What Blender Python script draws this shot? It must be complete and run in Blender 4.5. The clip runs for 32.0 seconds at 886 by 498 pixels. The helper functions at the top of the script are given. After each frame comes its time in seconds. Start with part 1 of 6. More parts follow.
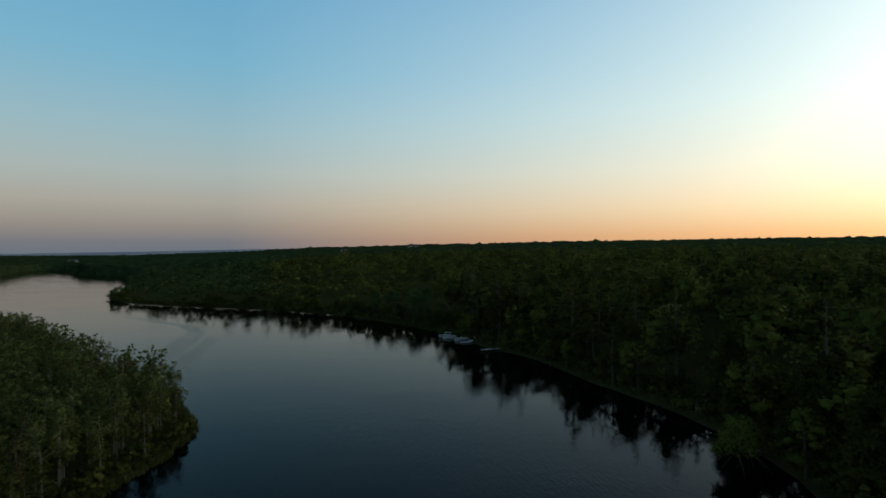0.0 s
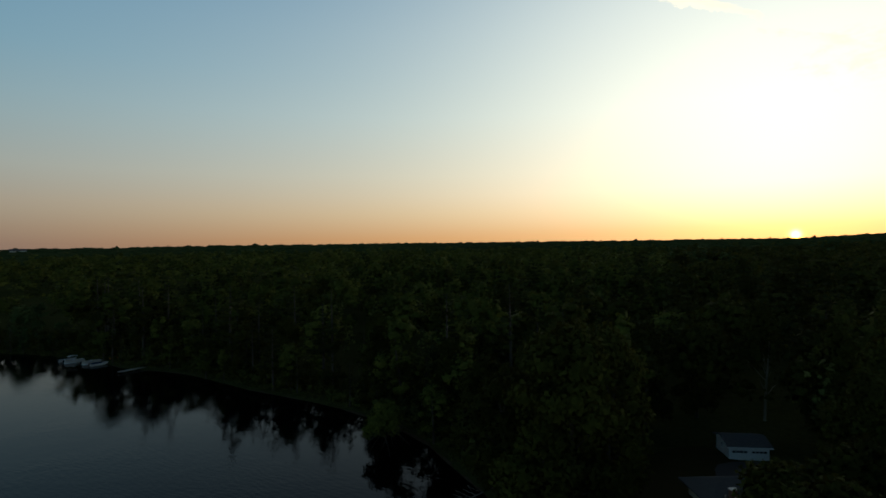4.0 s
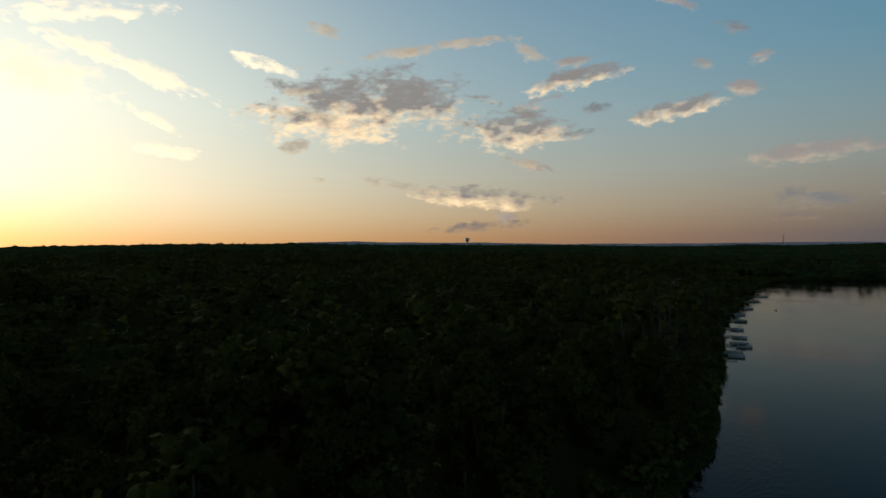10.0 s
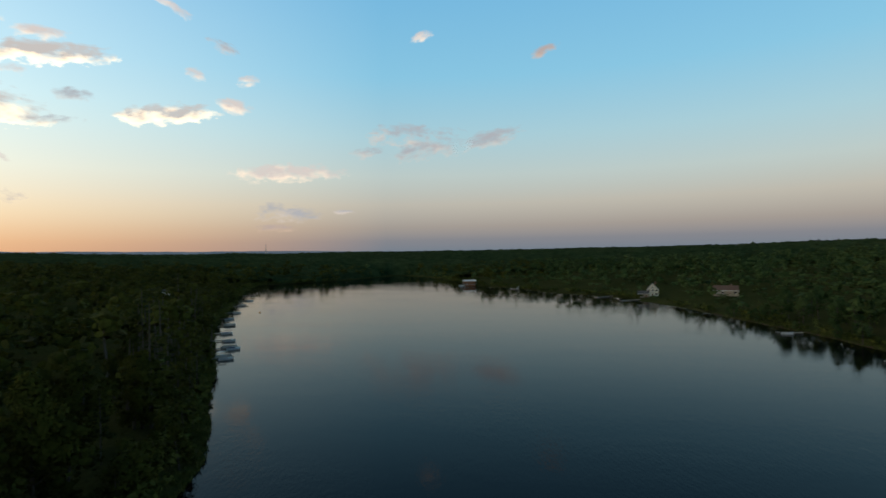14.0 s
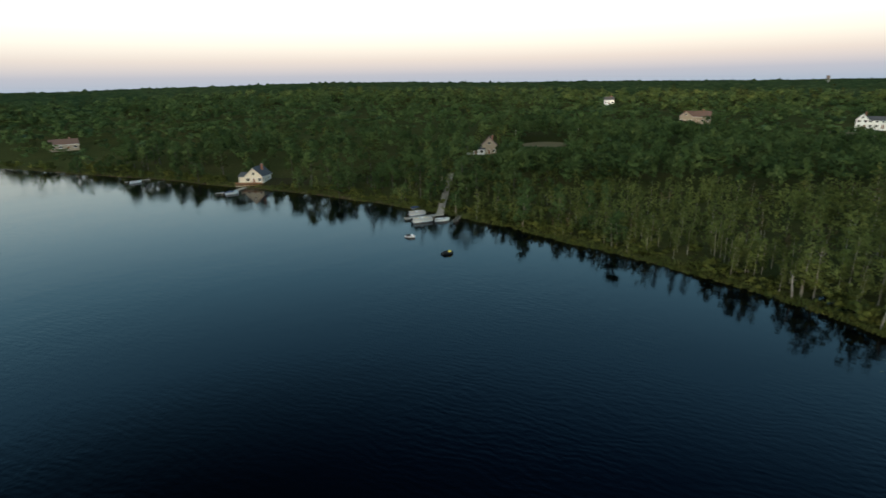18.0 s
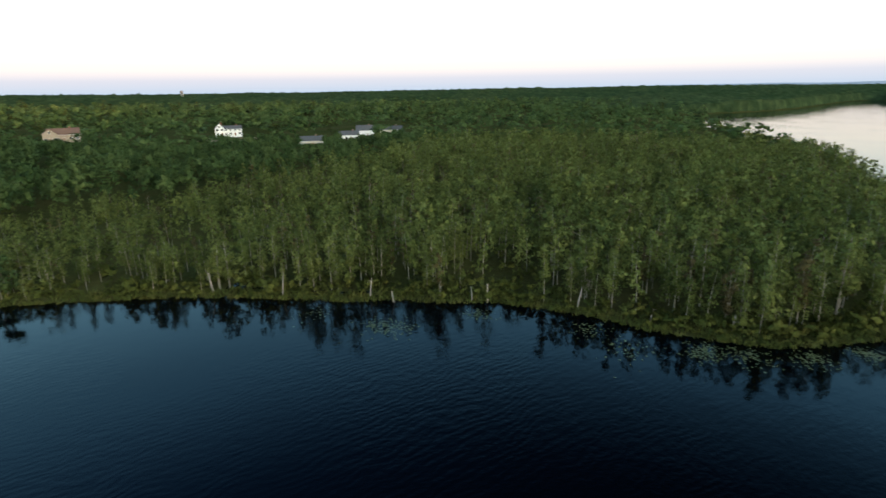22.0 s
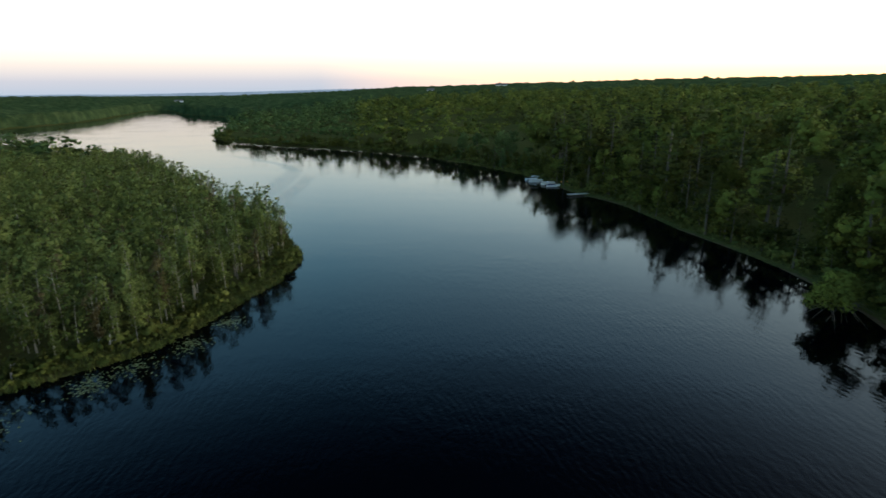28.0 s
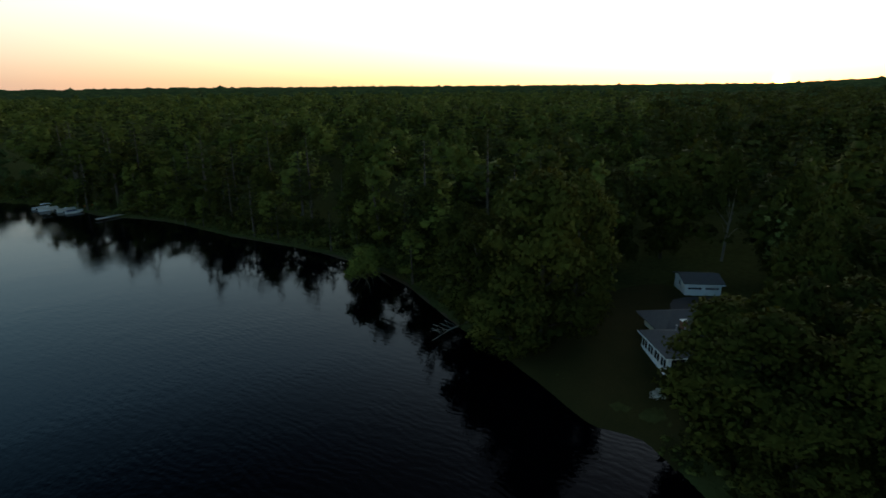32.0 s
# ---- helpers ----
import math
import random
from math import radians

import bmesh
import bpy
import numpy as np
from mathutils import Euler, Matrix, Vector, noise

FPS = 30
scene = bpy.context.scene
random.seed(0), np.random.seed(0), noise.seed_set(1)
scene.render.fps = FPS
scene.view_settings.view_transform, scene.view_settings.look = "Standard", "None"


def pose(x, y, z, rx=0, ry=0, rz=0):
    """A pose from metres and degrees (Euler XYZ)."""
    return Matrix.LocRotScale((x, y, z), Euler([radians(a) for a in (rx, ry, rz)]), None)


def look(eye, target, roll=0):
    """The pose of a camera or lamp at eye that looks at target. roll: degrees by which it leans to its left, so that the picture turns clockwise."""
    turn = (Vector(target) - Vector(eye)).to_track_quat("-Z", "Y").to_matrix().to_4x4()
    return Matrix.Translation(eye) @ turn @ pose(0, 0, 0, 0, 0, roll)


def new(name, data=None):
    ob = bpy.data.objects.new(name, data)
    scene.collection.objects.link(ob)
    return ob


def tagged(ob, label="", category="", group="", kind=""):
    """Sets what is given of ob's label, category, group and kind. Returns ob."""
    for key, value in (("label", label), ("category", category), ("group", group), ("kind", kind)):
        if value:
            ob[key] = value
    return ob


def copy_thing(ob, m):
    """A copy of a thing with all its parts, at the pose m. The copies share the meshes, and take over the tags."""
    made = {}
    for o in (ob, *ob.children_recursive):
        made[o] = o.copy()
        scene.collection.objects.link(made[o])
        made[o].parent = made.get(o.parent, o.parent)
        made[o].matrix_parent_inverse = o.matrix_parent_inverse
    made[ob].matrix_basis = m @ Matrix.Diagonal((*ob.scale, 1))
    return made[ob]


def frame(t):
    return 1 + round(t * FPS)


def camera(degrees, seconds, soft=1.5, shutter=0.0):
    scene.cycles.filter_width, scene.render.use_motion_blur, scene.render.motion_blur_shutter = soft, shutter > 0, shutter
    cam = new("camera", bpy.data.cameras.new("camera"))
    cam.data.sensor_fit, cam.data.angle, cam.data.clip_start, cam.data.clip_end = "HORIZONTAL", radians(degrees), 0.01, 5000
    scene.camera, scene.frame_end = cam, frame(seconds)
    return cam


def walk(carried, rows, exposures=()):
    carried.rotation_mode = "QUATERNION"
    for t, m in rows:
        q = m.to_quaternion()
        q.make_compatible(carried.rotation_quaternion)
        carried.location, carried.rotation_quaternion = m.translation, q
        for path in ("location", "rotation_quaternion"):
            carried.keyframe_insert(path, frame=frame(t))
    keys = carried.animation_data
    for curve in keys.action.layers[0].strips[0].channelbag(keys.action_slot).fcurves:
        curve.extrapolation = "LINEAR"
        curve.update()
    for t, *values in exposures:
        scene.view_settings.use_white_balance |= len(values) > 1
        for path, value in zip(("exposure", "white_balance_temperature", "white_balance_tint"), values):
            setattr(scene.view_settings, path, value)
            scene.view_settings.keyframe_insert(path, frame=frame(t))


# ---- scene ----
# ---------------------------------------------------------------- camera
EYE = (0.0, 0.0, 38.0)
SUN_AZ, SUN_EL = 68.4, 1.05
cam = camera(78.96, 32.0, soft=1.6, shutter=0.3)
# seconds, heading clockwise from +y, tilt, lean
ROWS = [
    (0, 0.00, 0.25, -0.50), (0.5, 3.74, 0.27, -0.49), (1, 7.17, 0.30, -0.47),
    (1.5, 12.10, 0.33, -0.46), (2, 16.61, 0.38, -0.49), (2.5, 21.08, 0.40, -0.57),
    (3, 26.45, 0.39, -0.66), (3.5, 30.92, 0.33, -0.77), (5.5, 47.76, 0.28, -1.02),
    (6, 52.10, 0.28, -1.01), (6.5, 57.53, 0.26, -0.96), (7, 65.11, 0.27, -0.89),
    (7.5, 74.97, 0.27, -0.82), (8, 83.70, 0.27, -0.78), (8.5, 93.16, 0.29, -0.82),
    (9, 99.51, 0.27, -0.87), (9.5, 107.31, 0.26, -0.94), (10, 113.85, 0.30, -0.97),
    (10.5, 119.41, 0.29, -0.97), (11, 125.86, 0.30, -1.01), (11.5, 132.55, 0.28, -1.00),
    (12, 141.10, 0.26, -1.02), (12.5, 147.44, 0.25, -1.05), (13, 153.52, 0.27, -1.09),
    (13.5, 158.53, 0.27, -1.06), (15.5, 185.71, 0.05, -1.51), (16, 192.71, -0.00, -1.59),
    (16.5, 201.48, -1.49, -1.68), (16.6, 203.10, -4.90, -1.60), (16.7, 204.90, -8.40, -1.45),
    (16.8, 206.50, -11.90, -1.35), (16.9, 208.10, -14.60, -1.25), (17, 209.73, -17.01, -1.23),
    (17.5, 218.75, -16.88, -1.17), (18, 226.65, -16.79, -1.10), (18.5, 233.73, -16.65, -1.05),
    (19, 242.11, -16.58, -1.04), (19.5, 250.84, -16.51, -1.09), (20, 261.60, -16.52, -1.08),
    (20.5, 269.78, -16.50, -1.09), (21, 274.91, -16.50, -1.02), (21.5, 279.59, -16.47, -0.97),
    (22, 286.06, -16.46, -0.95), (22.5, 291.71, -16.43, -0.91), (23, 296.45, -16.43, -0.92),
    (23.5, 301.98, -16.43, -0.93), (24, 307.09, -16.44, -0.90), (24.5, 312.84, -16.43, -0.86),
    (26.5, 332.17, -16.36, -0.78), (27, 338.06, -16.35, -0.79), (27.5, 344.10, -16.32, -0.76),
    (28, 350.67, -16.29, -0.70), (28.5, 355.62, -16.24, -0.66), (29, 361.34, -16.22, -0.69),
    (29.5, 366.89, -16.21, -0.78), (30, 373.50, -16.18, -0.81), (30.5, 379.67, -16.15, -0.74),
    (31, 385.44, -16.12, -0.69), (31.5, 391.53, -16.01, -0.66), (32, 397.29, -15.93, -0.62),
]


def aim(heading, tilt, lean):
    return pose(*EYE, 90 + tilt, 0, -heading) @ pose(0, 0, 0, 0, 0, lean)


EXPOSURES = [(0, -0.25), (3, -0.7), (6, -1.1), (9, -1.2), (11, -0.65), (13, 0.0), (16, 0.15), (16.9, 0.4),
             (17.6, 1.0), (18.2, 1.45), (19, 1.95), (21, 1.9), (24, 1.75), (28, 1.6), (30, 1.2), (32, 0.6)]
walk(cam, [(t, aim(h, p, r)) for t, h, p, r in ROWS], EXPOSURES)

# ---------------------------------------------------------------- sky and sun
world = bpy.data.worlds.new("dusk_sky")
scene.world = world
world.use_nodes = True
wn, wl = world.node_tree.nodes, world.node_tree.links
wn.clear()


def wnode(kind, **values):
    n = wn.new(kind)
    for k, v in values.items():
        n.inputs[int(k[1:])].default_value = v
    return n


def wmath(op, a, b=None, c=None, clamp=False):
    n = wn.new("ShaderNodeMath")
    n.operation, n.use_clamp = op, clamp
    for i, v in enumerate((a, b, c)):
        if v is None:
            continue
        if isinstance(v, (int, float)):
            n.inputs[i].default_value = v
        else:
            wl.new(v, n.inputs[i])
    return n.outputs[0]


def wramp(fac, stops):
    n = wn.new("ShaderNodeValToRGB")
    n.color_ramp.interpolation = "LINEAR"
    while len(n.color_ramp.elements) < len(stops):
        n.color_ramp.elements.new(0.5)
    for e, (p, c) in zip(n.color_ramp.elements, stops):
        e.position, e.color = p, (*c, 1)
    wl.new(fac, n.inputs[0])
    return n.outputs[0]


def wmix(fac, a, b, blend="MIX"):
    n = wn.new("ShaderNodeMix")
    n.data_type, n.blend_type = "RGBA", blend
    for s, v in ((n.inputs[0], fac), (n.inputs[6], a), (n.inputs[7], b)):
        if isinstance(v, (int, float)):
            s.default_value = v
        elif isinstance(v, tuple):
            s.default_value = (*v, 1)
        else:
            wl.new(v, s)
    return n.outputs[2]


sun_flat = (math.sin(radians(SUN_AZ)), math.cos(radians(SUN_AZ)), 0)
sun_way = Vector((sun_flat[0] * math.cos(radians(SUN_EL)), sun_flat[1] * math.cos(radians(SUN_EL)), math.sin(radians(SUN_EL))))
coord = wn.new("ShaderNodeTexCoord").outputs["Generated"]
sep = wn.new("ShaderNodeSeparateXYZ")
wl.new(coord, sep.inputs[0])
rise = wmath("MAXIMUM", sep.outputs[2], 0.0)
rise_root = wmath("POWER", rise, 0.5)          # 0.1 is 0.6 degrees up, 0.5 is 14.5, 1 is the zenith


def up(deg):
    return math.sqrt(math.sin(radians(deg)))


# the sky by height above the horizon: towards the sun, and away from it
warm = wramp(rise_root, [(0, (1.16, 0.46, 0.12)), (up(1.5), (1.20, 0.62, 0.24)), (up(4), (1.18, 0.86, 0.50)), (up(8), (1.05, 1.0, 0.80)),
                         (up(14), (0.84, 1.01, 1.0)), (up(22), (0.60, 0.82, 0.94)), (up(28), (0.42, 0.66, 0.86)), (up(38), (0.045, 0.135, 0.27)), (up(52), (0.024, 0.064, 0.13)), (1, (0.022, 0.052, 0.095))])
cool = wramp(rise_root, [(0, (0.145, 0.19, 0.24)), (up(1.2), (0.20, 0.215, 0.245)), (up(2.6), (0.31, 0.285, 0.27)), (up(5), (0.44, 0.42, 0.375)),
                         (up(8), (0.44, 0.52, 0.51)), (up(12), (0.345, 0.54, 0.61)), (up(18), (0.215, 0.50, 0.68)), (up(27), (0.15, 0.42, 0.66)), (up(38), (0.036, 0.125, 0.27)), (up(52), (0.022, 0.066, 0.14)), (1, (0.022, 0.052, 0.095))])
flat = wn.new("ShaderNodeVectorMath")
flat.operation = "DOT_PRODUCT"
wl.new(coord, flat.inputs[0])
flat.inputs[1].default_value = sun_flat
toward = wmath("SMOOTH_MIN", wmath("MULTIPLY_ADD", flat.outputs["Value"], 0.92, 0.0), 1.0, 0.2, clamp=True)
dome = wmix(toward, cool, warm)
# unseen high sky, dimmed at right angles to the sun to darken the water
across = wmath("POWER", wmath("ABSOLUTE", flat.outputs["Value"]), 5.0)
veil = wmath("MULTIPLY_ADD", across, 3.2, 0.10)
high = wramp(rise_root, [(up(26), (0, 0, 0)), (up(38), (1, 1, 1))])
dome = wmix(high, dome, wmix(1.0, dome, veil, "MULTIPLY"))
near = wn.new("ShaderNodeVectorMath")
near.operation = "DOT_PRODUCT"
wl.new(coord, near.inputs[0])
near.inputs[1].default_value = sun_way
close = wmath("MAXIMUM", near.outputs["Value"], 0.0)
halo = wmix(1.0, wmath("POWER", close, 4.0), (0.50, 0.44, 0.28), "MULTIPLY")
halo_in = wmix(1.0, wmath("POWER", close, 60.0), wramp(rise_root, [(0, (0.6, 0.24, 0.02)), (up(2), (0.6, 0.36, 0.05)), (up(6), (0.6, 0.50, 0.24)), (1, (0.55, 0.5, 0.3))]), "MULTIPLY")
above = wn.new("ShaderNodeVectorMath")
above.operation = "DOT_PRODUCT"
wl.new(coord, above.inputs[0])
above.inputs[1].default_value = tuple(Vector((sun_flat[0], sun_flat[1], math.tan(radians(11.0)))).normalized())
veil_lit = wmix(1.0, wmath("POWER", wmath("MAXIMUM", above.outputs["Value"], 0.0), 11.0), (0.80, 0.72, 0.52), "MULTIPLY")
core = wmix(1.0, wmath("POWER", close, 50000.0), (45.0, 17.0, 2.2), "MULTIPLY")
lifted = wramp(rise_root, [(0, (0.45, 0.40, 0.26)), (up(2), (0.62, 0.58, 0.46)), (up(6), (1, 1, 1))])
wide_glow = wmix(1.0, wmix(1.0, halo, veil_lit, "ADD"), lifted, "MULTIPLY")
glow = wmix(1.0, wmix(1.0, wide_glow, halo_in, "ADD"), core, "ADD")
dome = wmix(1.0, dome, glow, "ADD")
air = wn.new("ShaderNodeTexSky")
air.sky_type, air.sun_disc = "NISHITA", False
air.sun_elevation, air.sun_rotation = radians(SUN_EL), radians(SUN_AZ)
air.air_density, air.dust_density, air.ozone_density = 1.0, 1.5, 1.5
sky_bg, air_bg = wn.new("ShaderNodeBackground"), wn.new("ShaderNodeBackground")
wl.new(dome, sky_bg.inputs[0])
wl.new(air.outputs[0], air_bg.inputs[0])
sky_bg.inputs[1].default_value, air_bg.inputs[1].default_value = 1.0, 0.05
both, world_out = wn.new("ShaderNodeAddShader"), wn.new("ShaderNodeOutputWorld")
wl.new(sky_bg.outputs[0], both.inputs[0])
wl.new(air_bg.outputs[0], both.inputs[1])
wl.new(both.outputs[0], world_out.inputs[0])

sun_lamp = new("sun", bpy.data.lights.new("sun", "SUN"))
sun_lamp.data.energy, sun_lamp.data.angle, sun_lamp.data.color = 2.0, radians(0.5), (1.0, 0.62, 0.32)
sun_lamp.matrix_world = look(tuple(sun_way * 100), (0, 0, 0))


# ---------------------------------------------------------------- materials
def material(name, rough=0.8, metal=0.0, spec=0.3):
    m = bpy.data.materials.new(name)
    m.use_nodes = True
    b = m.node_tree.nodes["Principled BSDF"]
    b.inputs["Roughness"].default_value, b.inputs["Metallic"].default_value = rough, metal
    b.inputs["Specular IOR Level"].default_value = spec
    return m, m.node_tree.nodes, m.node_tree.links, b


def ramp_into(nt, fac, stops):
    r = nt.nodes.new("ShaderNodeValToRGB")
    while len(r.color_ramp.elements) < len(stops):
        r.color_ramp.elements.new(0.5)
    for e, (p, c) in zip(r.color_ramp.elements, stops):
        e.position, e.color = p, (*c, 1)
    nt.links.new(fac, r.inputs[0])
    return r.outputs[0]


def noise_in(nt, scale, detail=4, space="Object", stretch=None, rough=0.55):
    n = nt.nodes.new("ShaderNodeTexNoise")
    n.inputs["Scale"].default_value, n.inputs["Detail"].default_value, n.inputs["Roughness"].default_value = scale, detail, rough
    c = nt.nodes.new("ShaderNodeTexCoord").outputs[space]
    if stretch:
        mp = nt.nodes.new("ShaderNodeMapping")
        mp.inputs["Scale"].default_value = stretch
        nt.links.new(c, mp.inputs[0])
        c = mp.outputs[0]
    nt.links.new(c, n.inputs["Vector"])
    return n.outputs["Fac"]


def mix_in(nt, fac, a, b, blend="MIX"):
    n = nt.nodes.new("ShaderNodeMix")
    n.data_type, n.blend_type = "RGBA", blend
    for s, v in ((n.inputs[0], fac), (n.inputs[6], a), (n.inputs[7], b)):
        if isinstance(v, (int, float)):
            s.default_value = v
        elif isinstance(v, tuple):
            s.default_value = (*v, 1)
        else:
            nt.links.new(v, s)
    return n.outputs[2]


def bump_in(nt, b, height, strength=0.5, distance=0.02):
    n = nt.nodes.new("ShaderNodeBump")
    n.inputs["Strength"].default_value, n.inputs["Distance"].default_value = strength, distance
    nt.links.new(height, n.inputs["Height"])
    nt.links.new(n.outputs[0], b.inputs["Normal"])


def plain(name, c1, c2, scale=3.0, rough=0.8, metal=0.0, bump=0.3, stretch=None, spec=0.3):
    """A painted, wooden or stone surface: two tones in two scales of noise, with a fine relief."""
    m, n, l, b = material(name, rough, metal, spec)
    nt = m.node_tree
    big, fine = noise_in(nt, scale, 5, stretch=stretch), noise_in(nt, scale * 9, 3, stretch=stretch)
    c = mix_in(nt, big, c1, c2)
    c = mix_in(nt, 0.25, c, ramp_into(nt, fine, [(0.3, tuple(x * 0.6 for x in c1)), (0.7, c2)]))
    l.new(c, b.inputs["Base Color"])
    bump_in(nt, b, fine, bump, 0.01)
    return m


def foliage(name, dark, mid, light, patch=0.09):
    """Leaves: a tone for each tree-sized patch, another for each leaf clump, and some light let through."""
    m, n, l, b = material(name, 0.85, 0.0, 0.06)
    nt = m.node_tree
    geo = n.new("ShaderNodeNewGeometry")
    pos = n.new("ShaderNodeTexNoise")
    pos.inputs["Scale"].default_value, pos.inputs["Detail"].default_value = patch, 2.0
    l.new(geo.outputs["Position"], pos.inputs["Vector"])
    patchy = ramp_into(nt, pos.outputs["Fac"], [(0.32, dark), (0.5, mid), (0.7, light)])
    leafy = ramp_into(nt, geo.outputs["Random Per Island"], [(0, dark), (0.55, mid), (1, light)])
    c = mix_in(nt, 0.07, patchy, leafy)
    each, tone = n.new("ShaderNodeObjectInfo"), n.new("ShaderNodeAttribute")
    tone.attribute_name = "tree_tone"
    both = n.new("ShaderNodeMath")
    both.operation = "ADD"
    l.new(each.outputs["Random"], both.inputs[0])
    l.new(tone.outputs["Fac"], both.inputs[1])
    own = n.new("ShaderNodeMath")
    own.operation = "FRACT"
    l.new(both.outputs[0], own.inputs[0])
    c = mix_in(nt, 0.5, c, ramp_into(nt, own.outputs[0], [(0, dark), (0.5, mid), (1, light)]))
    speck = n.new("ShaderNodeTexNoise")
    speck.inputs["Scale"].default_value, speck.inputs["Detail"].default_value, speck.inputs["Roughness"].default_value = 1.5, 4.0, 0.7
    l.new(geo.outputs["Position"], speck.inputs["Vector"])
    c = mix_in(nt, 1.0, c, ramp_into(nt, speck.outputs["Fac"], [(0.34, (0.68, 0.68, 0.68)), (0.5, (0.98, 0.98, 0.98)), (0.66, (1.28, 1.28, 1.2))]), "MULTIPLY")
    bump_in(nt, b, speck.outputs["Fac"], 0.4, 0.4)
    l.new(c, b.inputs["Base Color"])
    tr = n.new("ShaderNodeBsdfTranslucent")
    l.new(c, tr.inputs[0])
    mx = n.new("ShaderNodeMixShader")
    mx.inputs[0].default_value = 0.24
    l.new(b.outputs[0], mx.inputs[1])
    l.new(tr.outputs[0], mx.inputs[2])
    l.new(mx.outputs[0], n["Material Output"].inputs[0])
    return m


LEAF_BIRCH = foliage("birch_leaves", (0.058, 0.072, 0.019), (0.124, 0.148, 0.039), (0.198, 0.212, 0.063))
# Backlit shade is put into this tone; the next two hold lit sides.
LEAF_BROAD_SHADED = foliage("shade_toned_broad_leaves", (0.027, 0.030, 0.006), (0.058, 0.063, 0.011), (0.100, 0.102, 0.019))
LEAF_MAPLE_LIT = foliage("lit_side_maple_leaves", (0.030, 0.054, 0.017), (0.066, 0.105, 0.034), (0.114, 0.152, 0.052))
LEAF_OLIVE_LIGHT = foliage("lighter_olive_leaves", (0.040, 0.050, 0.010), (0.093, 0.111, 0.020), (0.160, 0.176, 0.036))
LEAF_PINE = foliage("pine_needles", (0.024, 0.031, 0.009), (0.042, 0.051, 0.014), (0.064, 0.070, 0.020))
LEAF_SHRUB = foliage("shrub_leaves", (0.045, 0.057, 0.013), (0.085, 0.098, 0.022), (0.135, 0.135, 0.034))
LEAF_RUST = foliage("rusty_leaves", (0.07, 0.055, 0.025), (0.11, 0.085, 0.035), (0.15, 0.12, 0.05))
BARK_PALE = plain("pale_bark", (0.13, 0.11, 0.08), (0.30, 0.26, 0.20), 2.0, 0.85, stretch=(1, 1, 0.3))
BARK_DARK = plain("dark_bark", (0.05, 0.04, 0.03), (0.11, 0.09, 0.07), 2.0, 0.9, stretch=(1, 1, 0.3))
DEADWOOD = plain("weathered_dead_wood", (0.2, 0.17, 0.14), (0.38, 0.33, 0.28), 3.0, 0.9, stretch=(1, 1, 0.3))


def ground_material():
    m, n, l, b = material("forest_floor_and_grass", 0.95, 0.0, 0.0)
    nt = m.node_tree
    big, fine = noise_in(nt, 0.03, 6), noise_in(nt, 0.9, 5)
    c = ramp_into(nt, big, [(0.3, (0.035, 0.042, 0.014)), (0.5, (0.06, 0.064, 0.02)), (0.7, (0.085, 0.072, 0.028))])
    c = mix_in(nt, 0.4, c, ramp_into(nt, fine, [(0.3, (0.02, 0.026, 0.01)), (0.7, (0.075, 0.08, 0.03))]))
    l.new(c, b.inputs["Base Color"])
    bump_in(nt, b, fine, 0.8, 0.25)
    return m


GROUND = ground_material()


def canopy_material():
    m, n, l, b = material("far_tree_tops", 0.9, 0.0, 0.0)
    nt = m.node_tree
    big, mid, fine = noise_in(nt, 0.012, 4), noise_in(nt, 0.07, 4), noise_in(nt, 0.35, 3)
    c = ramp_into(nt, mid, [(0.3, (0.012, 0.023, 0.010)), (0.5, (0.034, 0.056, 0.022)), (0.72, (0.072, 0.098, 0.038))])
    c = mix_in(nt, 0.35, c, ramp_into(nt, big, [(0.35, (0.018, 0.034, 0.015)), (0.65, (0.060, 0.074, 0.034))]))
    l.new(c, b.inputs["Base Color"])
    bump_in(nt, b, fine, 1.0, 2.0)
    return m


CANOPY = canopy_material()


def water_material():
    m, n, l, b = material("lake_water", 0.03, 0.0, 0.08)
    nt = m.node_tree
    b.inputs["IOR"].default_value = 1.333
    b.inputs["Specular Tint"].default_value = (0.52, 0.66, 1.0, 1)
    c = ramp_into(nt, noise_in(nt, 0.02, 3), [(0.35, (0.0001, 0.0004, 0.0011)), (0.65, (0.0001, 0.0005, 0.0016))])
    l.new(c, b.inputs["Base Color"])
    swell = noise_in(nt, 0.42, 2, stretch=(1.5, 1.0, 1.0))
    chop = noise_in(nt, 1.5, 3, stretch=(1.3, 1.0, 1.0))
    calm = ramp_into(nt, noise_in(nt, 0.016, 3, stretch=(1, 2, 1)), [(0.40, (0.3, 0.3, 0.3)), (0.62, (1, 1, 1))])
    band = n.new("ShaderNodeTexWave")
    band.inputs["Scale"].default_value, band.inputs["Distortion"].default_value, band.inputs["Detail"].default_value, band.inputs["Detail Scale"].default_value = 0.28, 14.0, 3.0, 0.5
    turned = n.new("ShaderNodeMapping")
    turned.inputs["Rotation"].default_value = (0, 0, radians(-20))
    l.new(n.new("ShaderNodeTexCoord").outputs["Object"], turned.inputs[0])
    l.new(turned.outputs[0], band.inputs["Vector"])

    def mth(op, a, b, c=0.0):
        k = n.new("ShaderNodeMath")
        k.operation = op
        for i, v in enumerate((a, b, c)):
            if isinstance(v, float):
                k.inputs[i].default_value = v
            else:
                l.new(v, k.inputs[i])
        return k.outputs[0]
    h = mth("MULTIPLY_ADD", swell, 0.8, mth("MULTIPLY_ADD", chop, 0.35, mth("MULTIPLY", band.outputs["Fac"], 0.13)))
    bump_in(nt, b, mth("MULTIPLY", h, calm), 1.0, 0.048)
    return m


